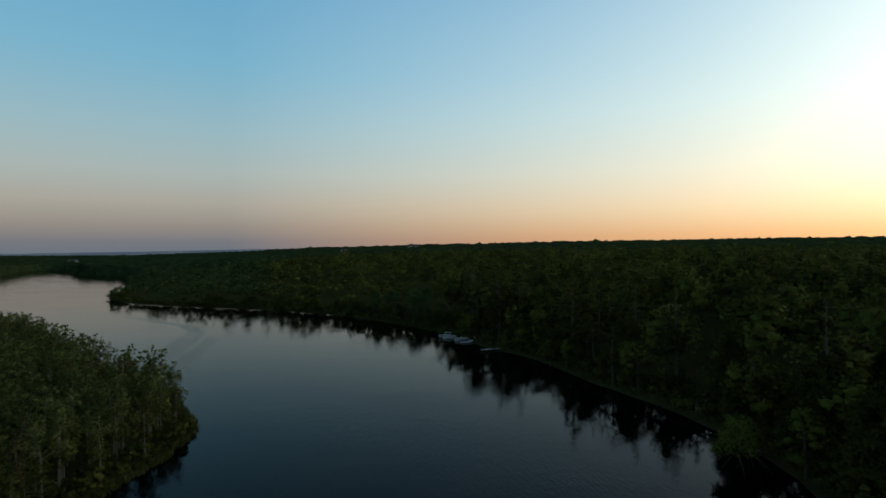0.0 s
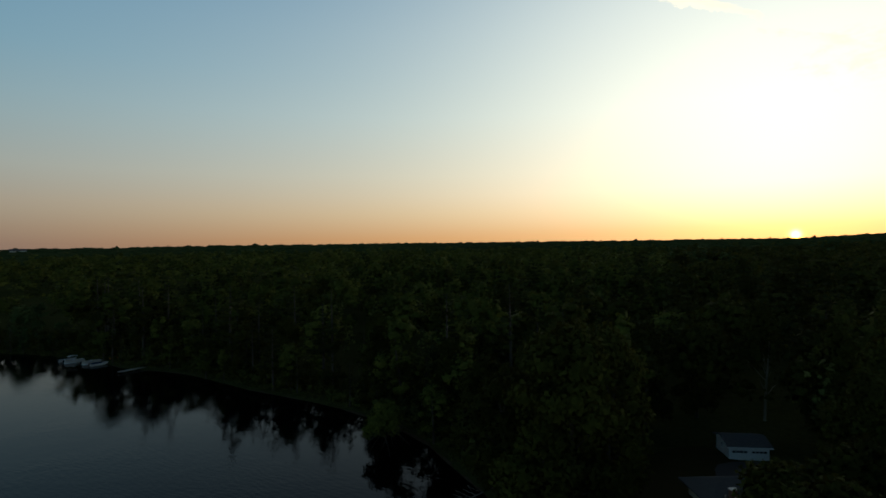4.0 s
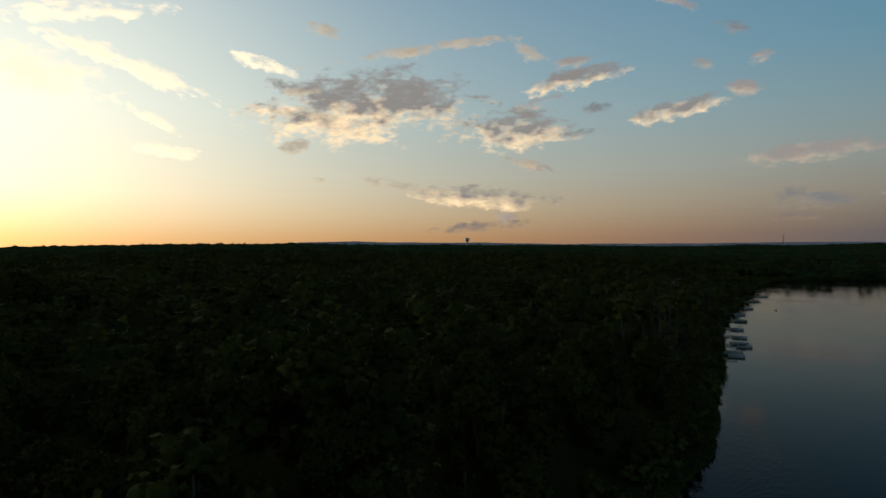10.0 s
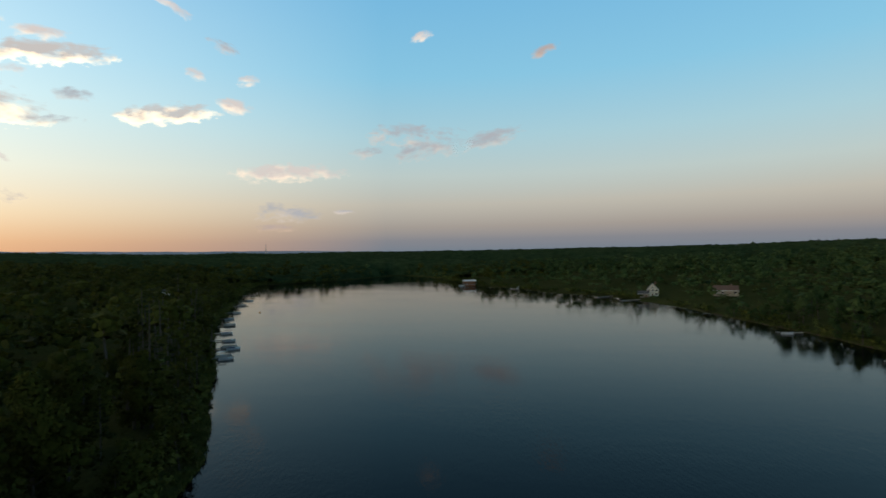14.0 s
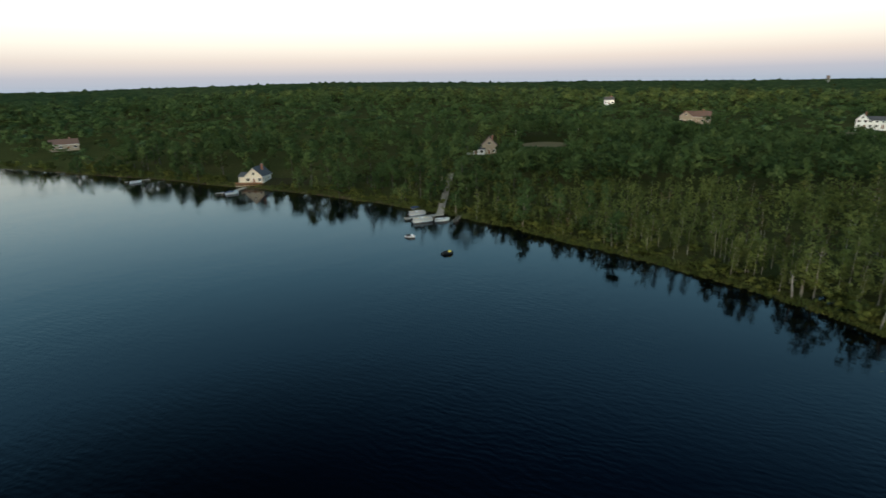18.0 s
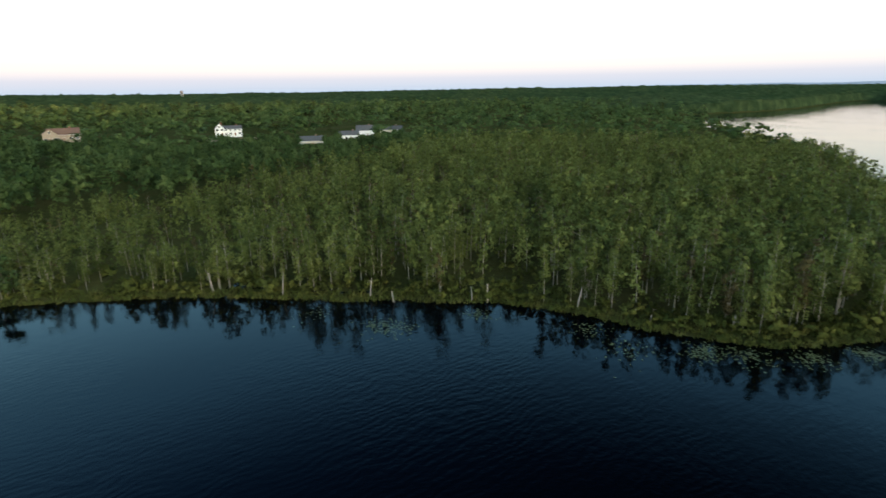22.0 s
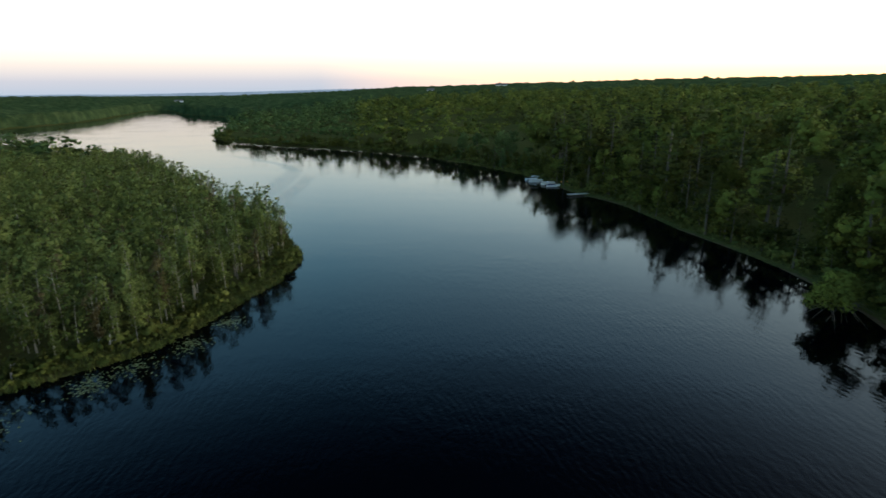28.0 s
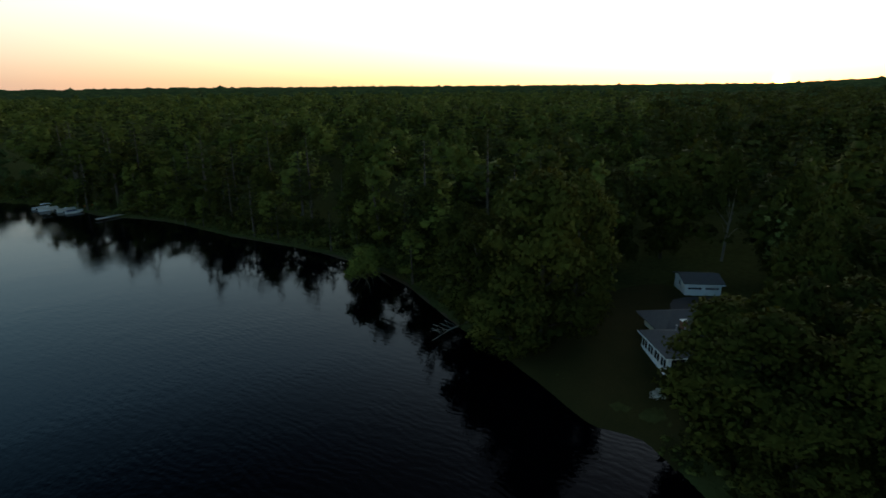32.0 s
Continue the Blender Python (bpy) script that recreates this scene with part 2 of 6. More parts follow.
WATER = water_material()
PAD = plain("lily_pads", (0.045, 0.065, 0.022), (0.10, 0.11, 0.045), 1.5, 0.5)
REED = foliage("marsh_sedge", (0.06, 0.075, 0.02), (0.10, 0.11, 0.03), (0.16, 0.14, 0.05), 0.3)
WHITE = plain("white_paint", (0.7, 0.69, 0.66), (0.82, 0.81, 0.78), 1.0, 0.55)
CREAM = plain("cream_siding", (0.55, 0.47, 0.36), (0.68, 0.6, 0.48), 1.0, 0.6)
SHINGLE = plain("dark_grey_shingles", (0.06, 0.06, 0.065), (0.12, 0.12, 0.125), 2.0, 0.9)
SHINGLE_RED = plain("red_brown_shingles", (0.13, 0.075, 0.055), (0.2, 0.12, 0.09), 2.0, 0.9)
BRICK = plain("red_brick", (0.22, 0.09, 0.06), (0.32, 0.15, 0.1), 4.0, 0.9)
WOOD = plain("weathered_planks", (0.25, 0.22, 0.18), (0.42, 0.38, 0.32), 2.0, 0.85, stretch=(0.3, 2, 1))
WOOD_RED = plain("stained_deck_wood", (0.16, 0.07, 0.035), (0.26, 0.12, 0.06), 2.0, 0.8)
GLASS = plain("dark_window_glass", (0.012, 0.014, 0.018), (0.02, 0.024, 0.03), 1.0, 0.05, bump=0.0, spec=0.8)
STEEL = plain("galvanised_steel", (0.35, 0.36, 0.37), (0.5, 0.51, 0.52), 2.0, 0.4, 0.8)
BLACK = plain("black_rubber", (0.01, 0.01, 0.011), (0.025, 0.025, 0.027), 3.0, 0.7)
CANVAS = plain("blue_boat_canvas", (0.02, 0.035, 0.09), (0.04, 0.06, 0.13), 3.0, 0.8)
HULL = plain("white_gelcoat", (0.68, 0.69, 0.7), (0.8, 0.8, 0.8), 1.5, 0.3, spec=0.5)
ALU = plain("dull_aluminium", (0.45, 0.46, 0.48), (0.6, 0.61, 0.62), 2.0, 0.35, 0.7)
YELLOW = plain("yellow_plastic", (0.6, 0.45, 0.05), (0.75, 0.58, 0.08), 2.0, 0.4)
ORANGE = plain("orange_plastic", (0.6, 0.2, 0.03), (0.72, 0.28, 0.05), 2.0, 0.45)
TAN = plain("tan_siding", (0.26, 0.20, 0.14), (0.36, 0.29, 0.21), 1.0, 0.7)
ASPHALT = plain("asphalt_drive", (0.04, 0.04, 0.043), (0.07, 0.07, 0.073), 1.5, 0.9)
GRAVEL = plain("pale_gravel", (0.2, 0.18, 0.15), (0.32, 0.29, 0.25), 1.0, 0.95)
DRY_GRASS = plain("dry_grass", (0.13, 0.115, 0.06), (0.22, 0.175, 0.10), 0.3, 0.95, bump=0.8, spec=0.05)
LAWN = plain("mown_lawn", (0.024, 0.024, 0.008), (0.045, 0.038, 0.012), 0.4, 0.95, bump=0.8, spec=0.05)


# ---------------------------------------------------------------- mesh helpers
class Mesh:
    """Collects vertices and faces, then becomes one mesh."""

    def __init__(self):
        self.v, self.f = [], []

    def add(self, verts, faces):
        o = len(self.v)
        self.v += [tuple(p) for p in verts]
        self.f += [tuple(i + o for i in f) for f in faces]
        return self

    def box(self, x, y, z, sx, sy, sz, turn=0.0, top=1.0):
        """A box that stands on z, centred on x, y; top: how much its top is drawn in."""
        c, s = math.cos(radians(turn)), math.sin(radians(turn))
        pts = []
        for k, h in ((1.0, 0.0), (top, sz)):
            for a, b in ((-1, -1), (1, -1), (1, 1), (-1, 1)):
                px, py = a * sx / 2 * k, b * sy / 2 * k
                pts.append((x + px * c - py * s, y + px * s + py * c, z + h))
        return self.add(pts, [(3, 2, 1, 0), (4, 5, 6, 7), (0, 1, 5, 4), (1, 2, 6, 5), (2, 3, 7, 6), (3, 0, 4, 7)])

    def tube(self, points, radii, sides=6, cap=True):
        """A tapered tube along points."""
        n = len(points)
        P = [Vector(p) for p in points]
        verts = []
        for i, p in enumerate(P):
            d = (P[min(i + 1, n - 1)] - P[max(i - 1, 0)])
            d = d.normalized() if d.length > 1e-6 else Vector((0, 0, 1))
            a = d.cross(Vector((1, 0, 0)) if abs(d.x) < 0.8 else Vector((0, 1, 0))).normalized()
            b = d.cross(a)
            for k in range(sides):
                t = 2 * math.pi * k / sides
                verts.append(p + (a * math.cos(t) + b * math.sin(t)) * radii[i])
        faces = [(i * sides + k, i * sides + (k + 1) % sides, (i + 1) * sides + (k + 1) % sides, (i + 1) * sides + k)
                 for i in range(n - 1) for k in range(sides)]
        if cap:
            faces += [tuple(range(sides - 1, -1, -1)), tuple((n - 1) * sides + k for k in range(sides))]
        return self.add(verts, faces)

    def slab(self, outline, z, thick):
        """An upright prism over an outline, from z upwards."""
        n = len(outline)
        pts = [(x, y, z) for x, y in outline] + [(x, y, z + thick) for x, y in outline]
        return self.add(pts, [tuple(range(n - 1, -1, -1)), tuple(range(n, 2 * n))] +
                        [(i, (i + 1) % n, n + (i + 1) % n, n + i) for i in range(n)])

    def data(self, name, mat, smooth=False):
        me = bpy.data.meshes.new(name)
        me.from_pydata(self.v, [], self.f)
        me.materials.append(mat)
        if smooth:
            me.polygons.foreach_set("use_smooth", [True] * len(me.polygons))
        me.update()
        return me


def part(name, mesh, mat, parent, label="", smooth=False):
    """One mesh object under a thing or under a part."""
    ob = new(name, mesh.data(name, mat, smooth))
    ob.parent = parent
    if label:
        ob["label"] = label
    return ob


def thing(name, at, label, category, group="", turn=0.0):
    ob = new(name)
    ob.empty_display_size = 0.2
    ob.matrix_world = pose(*at, 0, 0, turn)
    return tagged(ob, label, category, group)


def array_mesh(name, verts, faces, mat, smooth=False, normals=None):
    """A mesh from numpy arrays of vertices and of triangles or quads."""
    me = bpy.data.meshes.new(name)
    k = faces.shape[1]
    me.vertices.add(len(verts))
    me.vertices.foreach_set("co", np.ascontiguousarray(verts, dtype=np.float32).ravel())
    me.loops.add(faces.size)
    me.loops.foreach_set("vertex_index", np.ascontiguousarray(faces, dtype=np.int32).ravel())
    me.polygons.add(len(faces))
    me.polygons.foreach_set("loop_start", np.arange(0, faces.size, k, dtype=np.int32))
    if smooth:
        me.polygons.foreach_set("use_smooth", np.ones(len(faces), dtype=bool))
    me.materials.append(mat)
    me.update(calc_edges=True)
    me.validate()
    if normals is not None:
        me.polygons.foreach_set("use_smooth", np.ones(len(faces), dtype=bool))
        me.normals_split_custom_set_from_vertices(normals.astype(np.float32))
    return me


# ---------------------------------------------------------------- the lie of the land
EAST_BANK = [(-900, 1260), (-700, 1017), (-535, 888), (-345, 590), (-284, 456), (-220, 400), (-153, 372), (-86, 339), (-44, 304), (-4, 255),
             (15, 214), (31, 188), (41, 156), (51, 131), (57, 112), (58, 88), (53, 64), (50, 44), (49, 34), (51, 28), (46, 18),
             (44, -4), (48, -34), (62, -66), (76, -92), (95, -116), (144, -180), (206, -262), (371, -527), (378, -600)]
SOUTH_END = [(336, -672), (312, -770), (298, -812), (225, -742), (135, -588), (89, -539), (34, -476), (-12, -439), (-49, -369), (-73, -305),
             (-90, -256), (-101, -213), (-110, -182), (-115, -150), (-119, -118)]
POINT = [(-118, -86), (-115, -66), (-113, -47), (-110, -28), (-104, -10), (-98, 3), (-94, 16), (-86, 34), (-77, 47), (-68, 54),
         (-60, 63), (-55, 75), (-53, 90), (-52, 106), (-57, 122), (-76, 148), (-112, 178), (-172, 232), (-240, 287), (-330, 340), (-450, 400),
         (-601, 470), (-640, 600), (-690, 790), (-920, 1210)]


def smooth_loop(pts, step):
    """A closed Catmull-Rom line through pts, cut into steps."""
    out, n = [], len(pts)
    for i in range(n):
        p0, p1, p2, p3 = (np.array(pts[(i + k) % n], float) for k in (-1, 0, 1, 2))
        m = max(2, int(np.linalg.norm(p2 - p1) / step))
        for k in range(m):
            t = k / m
            out.append(0.5 * (2 * p1 + (p2 - p0) * t + (2 * p0 - 5 * p1 + 4 * p2 - p3) * t * t + (3 * p1 - p0 - 3 * p2 + p3) * t ** 3))
    return np.array(out)


LAKE = smooth_loop(EAST_BANK + SOUTH_END + POINT, 9.0)
rough_bank = np.array([noise.noise((x * 0.11, y * 0.11, 3.0)) + 0.5 * noise.noise((x * 0.3, y * 0.3, 7.0)) for x, y in LAKE])
tangent = np.roll(LAKE, -1, 0) - np.roll(LAKE, 1, 0)
tangent /= np.linalg.norm(tangent, axis=1)[:, None]
LAKE = LAKE + np.stack([tangent[:, 1], -tangent[:, 0]], 1) * (rough_bank * 1.6)[:, None]


def shore_distance(x, y):
    """Metres from the shore line: positive on land, negative on the water."""
    x, y = np.atleast_1d(np.asarray(x, float)), np.atleast_1d(np.asarray(y, float))
    out = np.empty(len(x))
    a, b = LAKE, np.roll(LAKE, -1, 0)
    ab = b - a
    ll = (ab ** 2).sum(1)
    for s in range(0, len(x), 6000):
        px, py = x[s:s + 6000, None], y[s:s + 6000, None]
        t = np.clip(((px - a[:, 0]) * ab[:, 0] + (py - a[:, 1]) * ab[:, 1]) / ll, 0, 1)
        d2 = (px - a[:, 0] - t * ab[:, 0]) ** 2 + (py - a[:, 1] - t * ab[:, 1]) ** 2
        cross = ((a[:, 1] > py) != (b[:, 1] > py)) & (px < ab[:, 0] * (py - a[:, 1]) / (ab[:, 1] + 1e-12) + a[:, 0])
        inside = cross.sum(1) % 2 == 1
        out[s:s + 6000] = np.sqrt(d2.min(1)) * np.where(inside, -1, 1)
    return out


# height of the wooded skyline in degrees, by heading
SKYLINE = [(0, 0.72), (16, 0.84), (30, 0.88), (45, 0.84), (60, 0.76), (68, 0.72), (78, 0.95), (88, 1.15), (98, 1.1), (112, 0.64), (125, 0.43),
           (139, 0.08), (150, 0.0), (170, -0.06), (185, 0.02), (195, 0.12), (206, 0.36), (216, 0.5), (226, 0.33), (238, 0.18), (250, 0.03), (262, -0.18),
           (275, -0.18), (290, -0.13), (310, -0.03), (320, -0.15), (330, -0.27), (338, 0.03), (348, 0.43), (356, 0.66), (360, 0.72)]
RIDGE = [(0, 1500), (60, 1500), (90, 1400), (120, 1900), (150, 2400), (180, 2200), (205, 1300), (230, 1300), (250, 1500), (290, 1700), (310, 2200), (325, 2900), (340, 1900), (360, 1500)]
TREE_TOP = 16.0


def land_height(x, y, d=None):
    """The ground's height: a low bank, then a slow rise to the ridges."""
    x, y = np.atleast_1d(np.asarray(x, float)), np.atleast_1d(np.asarray(y, float))
    if d is None:
        d = shore_distance(x, y)
    r, az = np.hypot(x, y), np.degrees(np.arctan2(x, y)) % 360
    el = np.interp(az, [a for a, _ in SKYLINE], [e for _, e in SKYLINE])
    far = np.interp(az, [a for a, _ in RIDGE], [e for _, e in RIDGE])
    crest = EYE[2] + far * np.tan(np.radians(el)) - TREE_TOP
    s = np.clip((r - 120) / (far - 120), 0, 1)
    rise = crest * s ** 0.85
    bank = 0.35 + 2.6 * (1 - np.exp(-np.maximum(d, 0) / 45.0))
    marsh = ((x < 0) & (az > 255) & (az < 335) & (r < 380)).astype(float)
    z = bank * (1 - 0.75 * marsh) + rise * np.clip(d / 150, 0, 1)
    z = z + 1.7 * np.exp(-((x - 76) ** 2 + (y - 38) ** 2) / 480.0)
    z = z * np.clip(d / 3.0, 0, 1)
    return np.where(d < 0, np.maximum(d * 0.35, -3.0), z)


rng = np.random.default_rng(7)


def polar_sheet(radii, count):
    """Vertices and quads of a sheet of rings round the middle."""
    az = np.linspace(0, 2 * np.pi, count, endpoint=False)
    R, A = np.meshgrid(radii, az, indexing="ij")
    x, y = (R * np.sin(A)).ravel(), (R * np.cos(A)).ravel()
    i, j = np.meshgrid(np.arange(len(radii) - 1), np.arange(count), indexing="ij")
    j2 = (j + 1) % count
    quads = np.stack([i * count + j, (i + 1) * count + j, (i + 1) * count + j2, i * count + j2], -1).reshape(-1, 4)
    return x, y, quads


radii = np.concatenate([[2, 15, 30], np.geomspace(40, 260, 130), np.geomspace(268, 4700, 90)])
gx, gy, gq = polar_sheet(radii, 520)
gd = shore_distance(gx, gy)
gz = land_height(gx, gy, gd)
gz = gz + np.where(gd > 3, 0.25 * np.sin(gx * 0.21) * np.sin(gy * 0.17), 0)
ground = tagged(new("ground", array_mesh("ground", np.stack([gx, gy, gz], 1), gq, GROUND, True)), "dark wooded ground rising gently from the lake shore", "ground", kind="structure")

# the water is one level sheet
wx, wy, wq = polar_sheet(np.array([0.5, 40, 100, 200, 400, 800, 1600]), 96)
water = tagged(new("water", array_mesh("water", np.stack([wx, wy, np.zeros(len(wx))], 1), wq, WATER)), "calm dark blue lake with fine ripples mirroring the dusk sky", "water", kind="structure")


# ---------------------------------------------------------------- trees
def leaf_quads(rng, centres, spread, n, size, flat=1.0, out=0.5, shell=0.45, low=-1e9):
    """n small leaf clumps on the lumps given by centres (k, 3) and their radii: corners (n, 4, 3), and the outward way of the crown at each (n, 3)."""
    share = spread ** 2 * (centres[:, 2] > low)
    k = rng.choice(len(centres), n, p=share / share.sum())
    d = rng.normal(size=(n, 3))
    d[:, 2] += 0.35
    d /= np.linalg.norm(d, axis=1)[:, None]
    rad = spread[k] * (shell + (1.16 - shell) * rng.random(n) ** 0.7)
    p = centres[k] + d * rad[:, None] * np.array([1, 1, flat])
    nrm = d * out + rng.normal(size=(n, 3)) * (1 - out)
    nrm /= np.linalg.norm(nrm, axis=1)[:, None]
    a = np.cross(nrm, rng.normal(size=(n, 3)))
    a /= np.linalg.norm(a, axis=1)[:, None] + 1e-9
    b = np.cross(nrm, a)
    s = size * (0.55 + 0.9 * rng.random(n))[:, None]
    e = 0.65 + 0.7 * rng.random((n, 4, 1))
    quad = np.stack([p - a * s - b * s * 0.7, p + a * s * 0.9 - b * s, p + a * s + b * s * 0.8, p - a * s * 0.8 + b * s], 1)
    whole = p - np.array([0, 0, centres[:, 2].mean()])
    whole /= np.linalg.norm(whole, axis=1)[:, None] + 1e-9
    soft = d * 0.34 + whole * 0.6 + nrm * 0.32 + np.array([0, 0, 0.12])
    away = np.einsum("ij,ij->i", nrm, soft) < 0
    quad[away] = quad[away][:, ::-1]
    return p[:, None] + (quad - p[:, None]) * e, soft / np.linalg.norm(soft, axis=1)[:, None]


CUBE = np.array([(x, y, z) for x in (-1, 1) for y in (-1, 1) for z in (-1, 1)], float) / math.sqrt(3)
CUBE_FACES = np.array([(0, 1, 3, 2), (4, 6, 7, 5), (0, 4, 5, 1), (2, 3, 7, 6), (0, 2, 6, 4), (1, 5, 7, 3)])


def dense_heart(rng, centres, spread, flat, low, fine):
    """The close inner foliage of each lump, a rough rounded body under the outer leaves: corners (n, 4, 3) and their normals (n, 4, 3)."""
    quads, soft = [], []
    mid = np.array([0, 0, centres[:, 2].mean()])
    v, f = CUBE, CUBE_FACES
    if fine:
        v, f, g = [], [], np.linspace(-1, 1, 3)
        for ax in range(3):
            for sgn in (-1, 1):
                o = len(v)
                for a in g:
                    for b in g:
                        p = np.zeros(3)
                        p[ax], p[(ax + 1) % 3], p[(ax + 2) % 3] = sgn, a, b
                        v.append(p / np.linalg.norm(p))
                f += [(o + i * 3 + k, o + i * 3 + k + 1, o + i * 3 + k + 4, o + i * 3 + k + 3) for i in range(2) for k in range(2)]
        v, f = np.array(v), np.array(f)
    for c, s in zip(centres, spread):
        if c[2] <= low:
            continue
        q, _ = np.linalg.qr(rng.normal(size=(3, 3)))
        d = v @ q.T
        bulge = (0.42 if fine else 0.54) * (1 + 0.16 * np.sin(d @ rng.normal(size=3) * 3.0 + rng.random() * 6.0))[:, None]
        p = c + d * bulge * s * np.array([1, 1, flat])
        way = p - mid
        nn = d * 0.35 + 0.6 * way / (np.linalg.norm(way, axis=1)[:, None] + 1e-9) + np.array([0, 0, 0.1])
        nn /= np.linalg.norm(nn, axis=1)[:, None]
        face = p[f]
        side = np.einsum("ij,ij->i", np.cross(face[:, 1] - face[:, 0], face[:, 2] - face[:, 0]), face.mean(1) - c) < 0
        order = np.where(side[:, None], f[:, ::-1], f)
        quads.append(p[order])
        soft.append(nn[order])
    return np.concatenate(quads), np.concatenate(soft)


def broadleaf(rng, h, w, n=26):
    """Lumps of a round crown, and the lines of trunk and limbs."""
    c, s = [], []
    for i in range(n):
        u = rng.random()
        z = h * (0.14 + 0.80 * u)
        env = w * (math.sin(math.pi * (0.2 + 0.76 * u)) ** 0.75)
        a, q = rng.random() * 6.283, math.sqrt(rng.random()) * (0.82 if n < 40 else 0.92)
        c.append((math.cos(a) * env * q, math.sin(a) * env * q, z))
        s.append(w * (0.24 + 0.2 * rng.random()) * (1.35 if n < 12 else 0.82 if n > 40 else 1.0))
    c, s = np.array(c), np.array(s)
    lean = rng.normal(size=2) * 0.03 * h
    lines = [([(0, 0, -0.4), (lean[0] * 0.3, lean[1] * 0.3, h * 0.25), (lean[0], lean[1], h * 0.6), (lean[0] * 1.3, lean[1] * 1.3, h * 0.86)],
              [h * 0.022, h * 0.016, h * 0.010, h * 0.003])]
    for i in rng.choice(n, min(n, 9), replace=False):
        z0 = min(c[i][2] * 0.62, h * 0.55)
        lines.append(([(lean[0] * 0.4, lean[1] * 0.4, z0), tuple(c[i] * 0.55 + np.array([0, 0, z0 * 0.5])), tuple(c[i])], [h * 0.005, h * 0.0035, h * 0.0012]))
    return c, s, lines


def birch(rng, h, w):
    """A slim airy crown of many small tufts round a bare lower trunk."""
    n = 18
    c, s = [], []
    lean = rng.normal(size=2) * 0.035 * h
    for i in range(n):
        u = 0.26 + 0.72 * ((i + rng.random() * 0.8) / n) ** 0.9
        env = w * (0.35 + 0.85 * math.sin(math.pi * min(1, (u - 0.16) / 0.88)) ** 0.8) * (0.4 + 0.6 * rng.random())
        a = rng.random() * 6.283
        q = 0.1 + 0.85 * rng.random()
        c.append((lean[0] * u * u + math.cos(a) * env * q, lean[1] * u * u + math.sin(a) * env * q, h * u))
        s.append(w * (0.22 + 0.26 * rng.random()) * (1.2 - 0.45 * u))
    c, s = np.array(c), np.array(s)
    lines = [([(0, 0, -0.4), (lean[0] * 0.1, lean[1] * 0.1, h * 0.3), (lean[0] * 0.4, lean[1] * 0.4, h * 0.62), (lean[0], lean[1], h * 0.97)],
              [h * 0.0115, h * 0.0095, h * 0.0065, h * 0.0015])]
    for i in range(0, n, 2):
        z0 = c[i][2] - h * 0.07
        u = z0 / h
        lines.append(([(lean[0] * u * u, lean[1] * u * u, z0), tuple(c[i])], [h * 0.0035, h * 0.0012]))
    return c, s, lines


def pine(rng, h, w):
    c, s, lines = [], [], [([(0, 0, -0.4), (0.05 * w, 0, h * 0.5), (0, 0.03 * w, h)], [h * 0.017, h * 0.012, h * 0.002])]
    for lev in range(10):
        u = 0.36 + 0.62 * lev / 9
        env = w * (1.08 - u) * 1.5 * (0.75 + 0.5 * rng.random())
        for k in range(4 if lev < 8 else 2):
            a = rng.random() * 6.283
            tip = np.array([math.cos(a) * env, math.sin(a) * env, h * u + 0.12 * env])
            c.append(tip * np.array([0.75, 0.75, 1]))
            s.append(max(0.5, env * 0.42))
            if k < 3:
                lines.append(([(0, 0, h * u - 0.2), tuple(tip)], [h * 0.004, h * 0.0012]))
    return np.array(c), np.array(s), lines


def shrub(rng, h, w):
    n = 6
    a, q = rng.random(n) * 6.283, np.sqrt(rng.random(n))
    c = np.stack([np.cos(a) * q * w * 0.8, np.sin(a) * q * w * 0.8, h * (0.3 + 0.45 * rng.random(n))], 1)
    s = w * (0.35 + 0.25 * rng.random(n))
    lines = [([(0, 0, -0.3), tuple(c[i] * 0.8)], [0.05, 0.015]) for i in range(4)]
    return c, s, lines


KINDS = {  # shape, height, half width, leaf material, bark, flatness
    "birch": (birch, 13.0, 2.7, LEAF_BIRCH, BARK_PALE, 0.9),
    # this and the next are one tree, toned shade-dark and lighter
    "broadleaf": (broadleaf, 18.0, 6.0, LEAF_BROAD_SHADED, BARK_DARK, 0.85),
    "olive_broadleaf": (broadleaf, 18.0, 6.0, LEAF_OLIVE_LIGHT, BARK_DARK, 0.85),
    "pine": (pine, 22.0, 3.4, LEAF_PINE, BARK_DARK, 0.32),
    "maple": (broadleaf, 16.0, 4.8, LEAF_MAPLE_LIT, BARK_DARK, 0.85),
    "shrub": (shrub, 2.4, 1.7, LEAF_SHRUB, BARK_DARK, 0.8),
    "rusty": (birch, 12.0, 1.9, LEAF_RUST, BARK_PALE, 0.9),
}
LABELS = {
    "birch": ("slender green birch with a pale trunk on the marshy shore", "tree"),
    "broadleaf": ("large broadleaf tree, its full rounded crown toned dark as in shade", "tree"),
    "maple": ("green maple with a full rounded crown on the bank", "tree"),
    "olive_broadleaf": ("large broadleaf tree with a full rounded lighter olive crown", "tree"),
    "pine": ("tall dark pine with layered limbs above the woods", "tree"),
    "shrub": ("low bushy green shrub at the water's edge", "shrub"),
    "rusty": ("thin birch with sparse rusty brown leaves", "tree"),
}


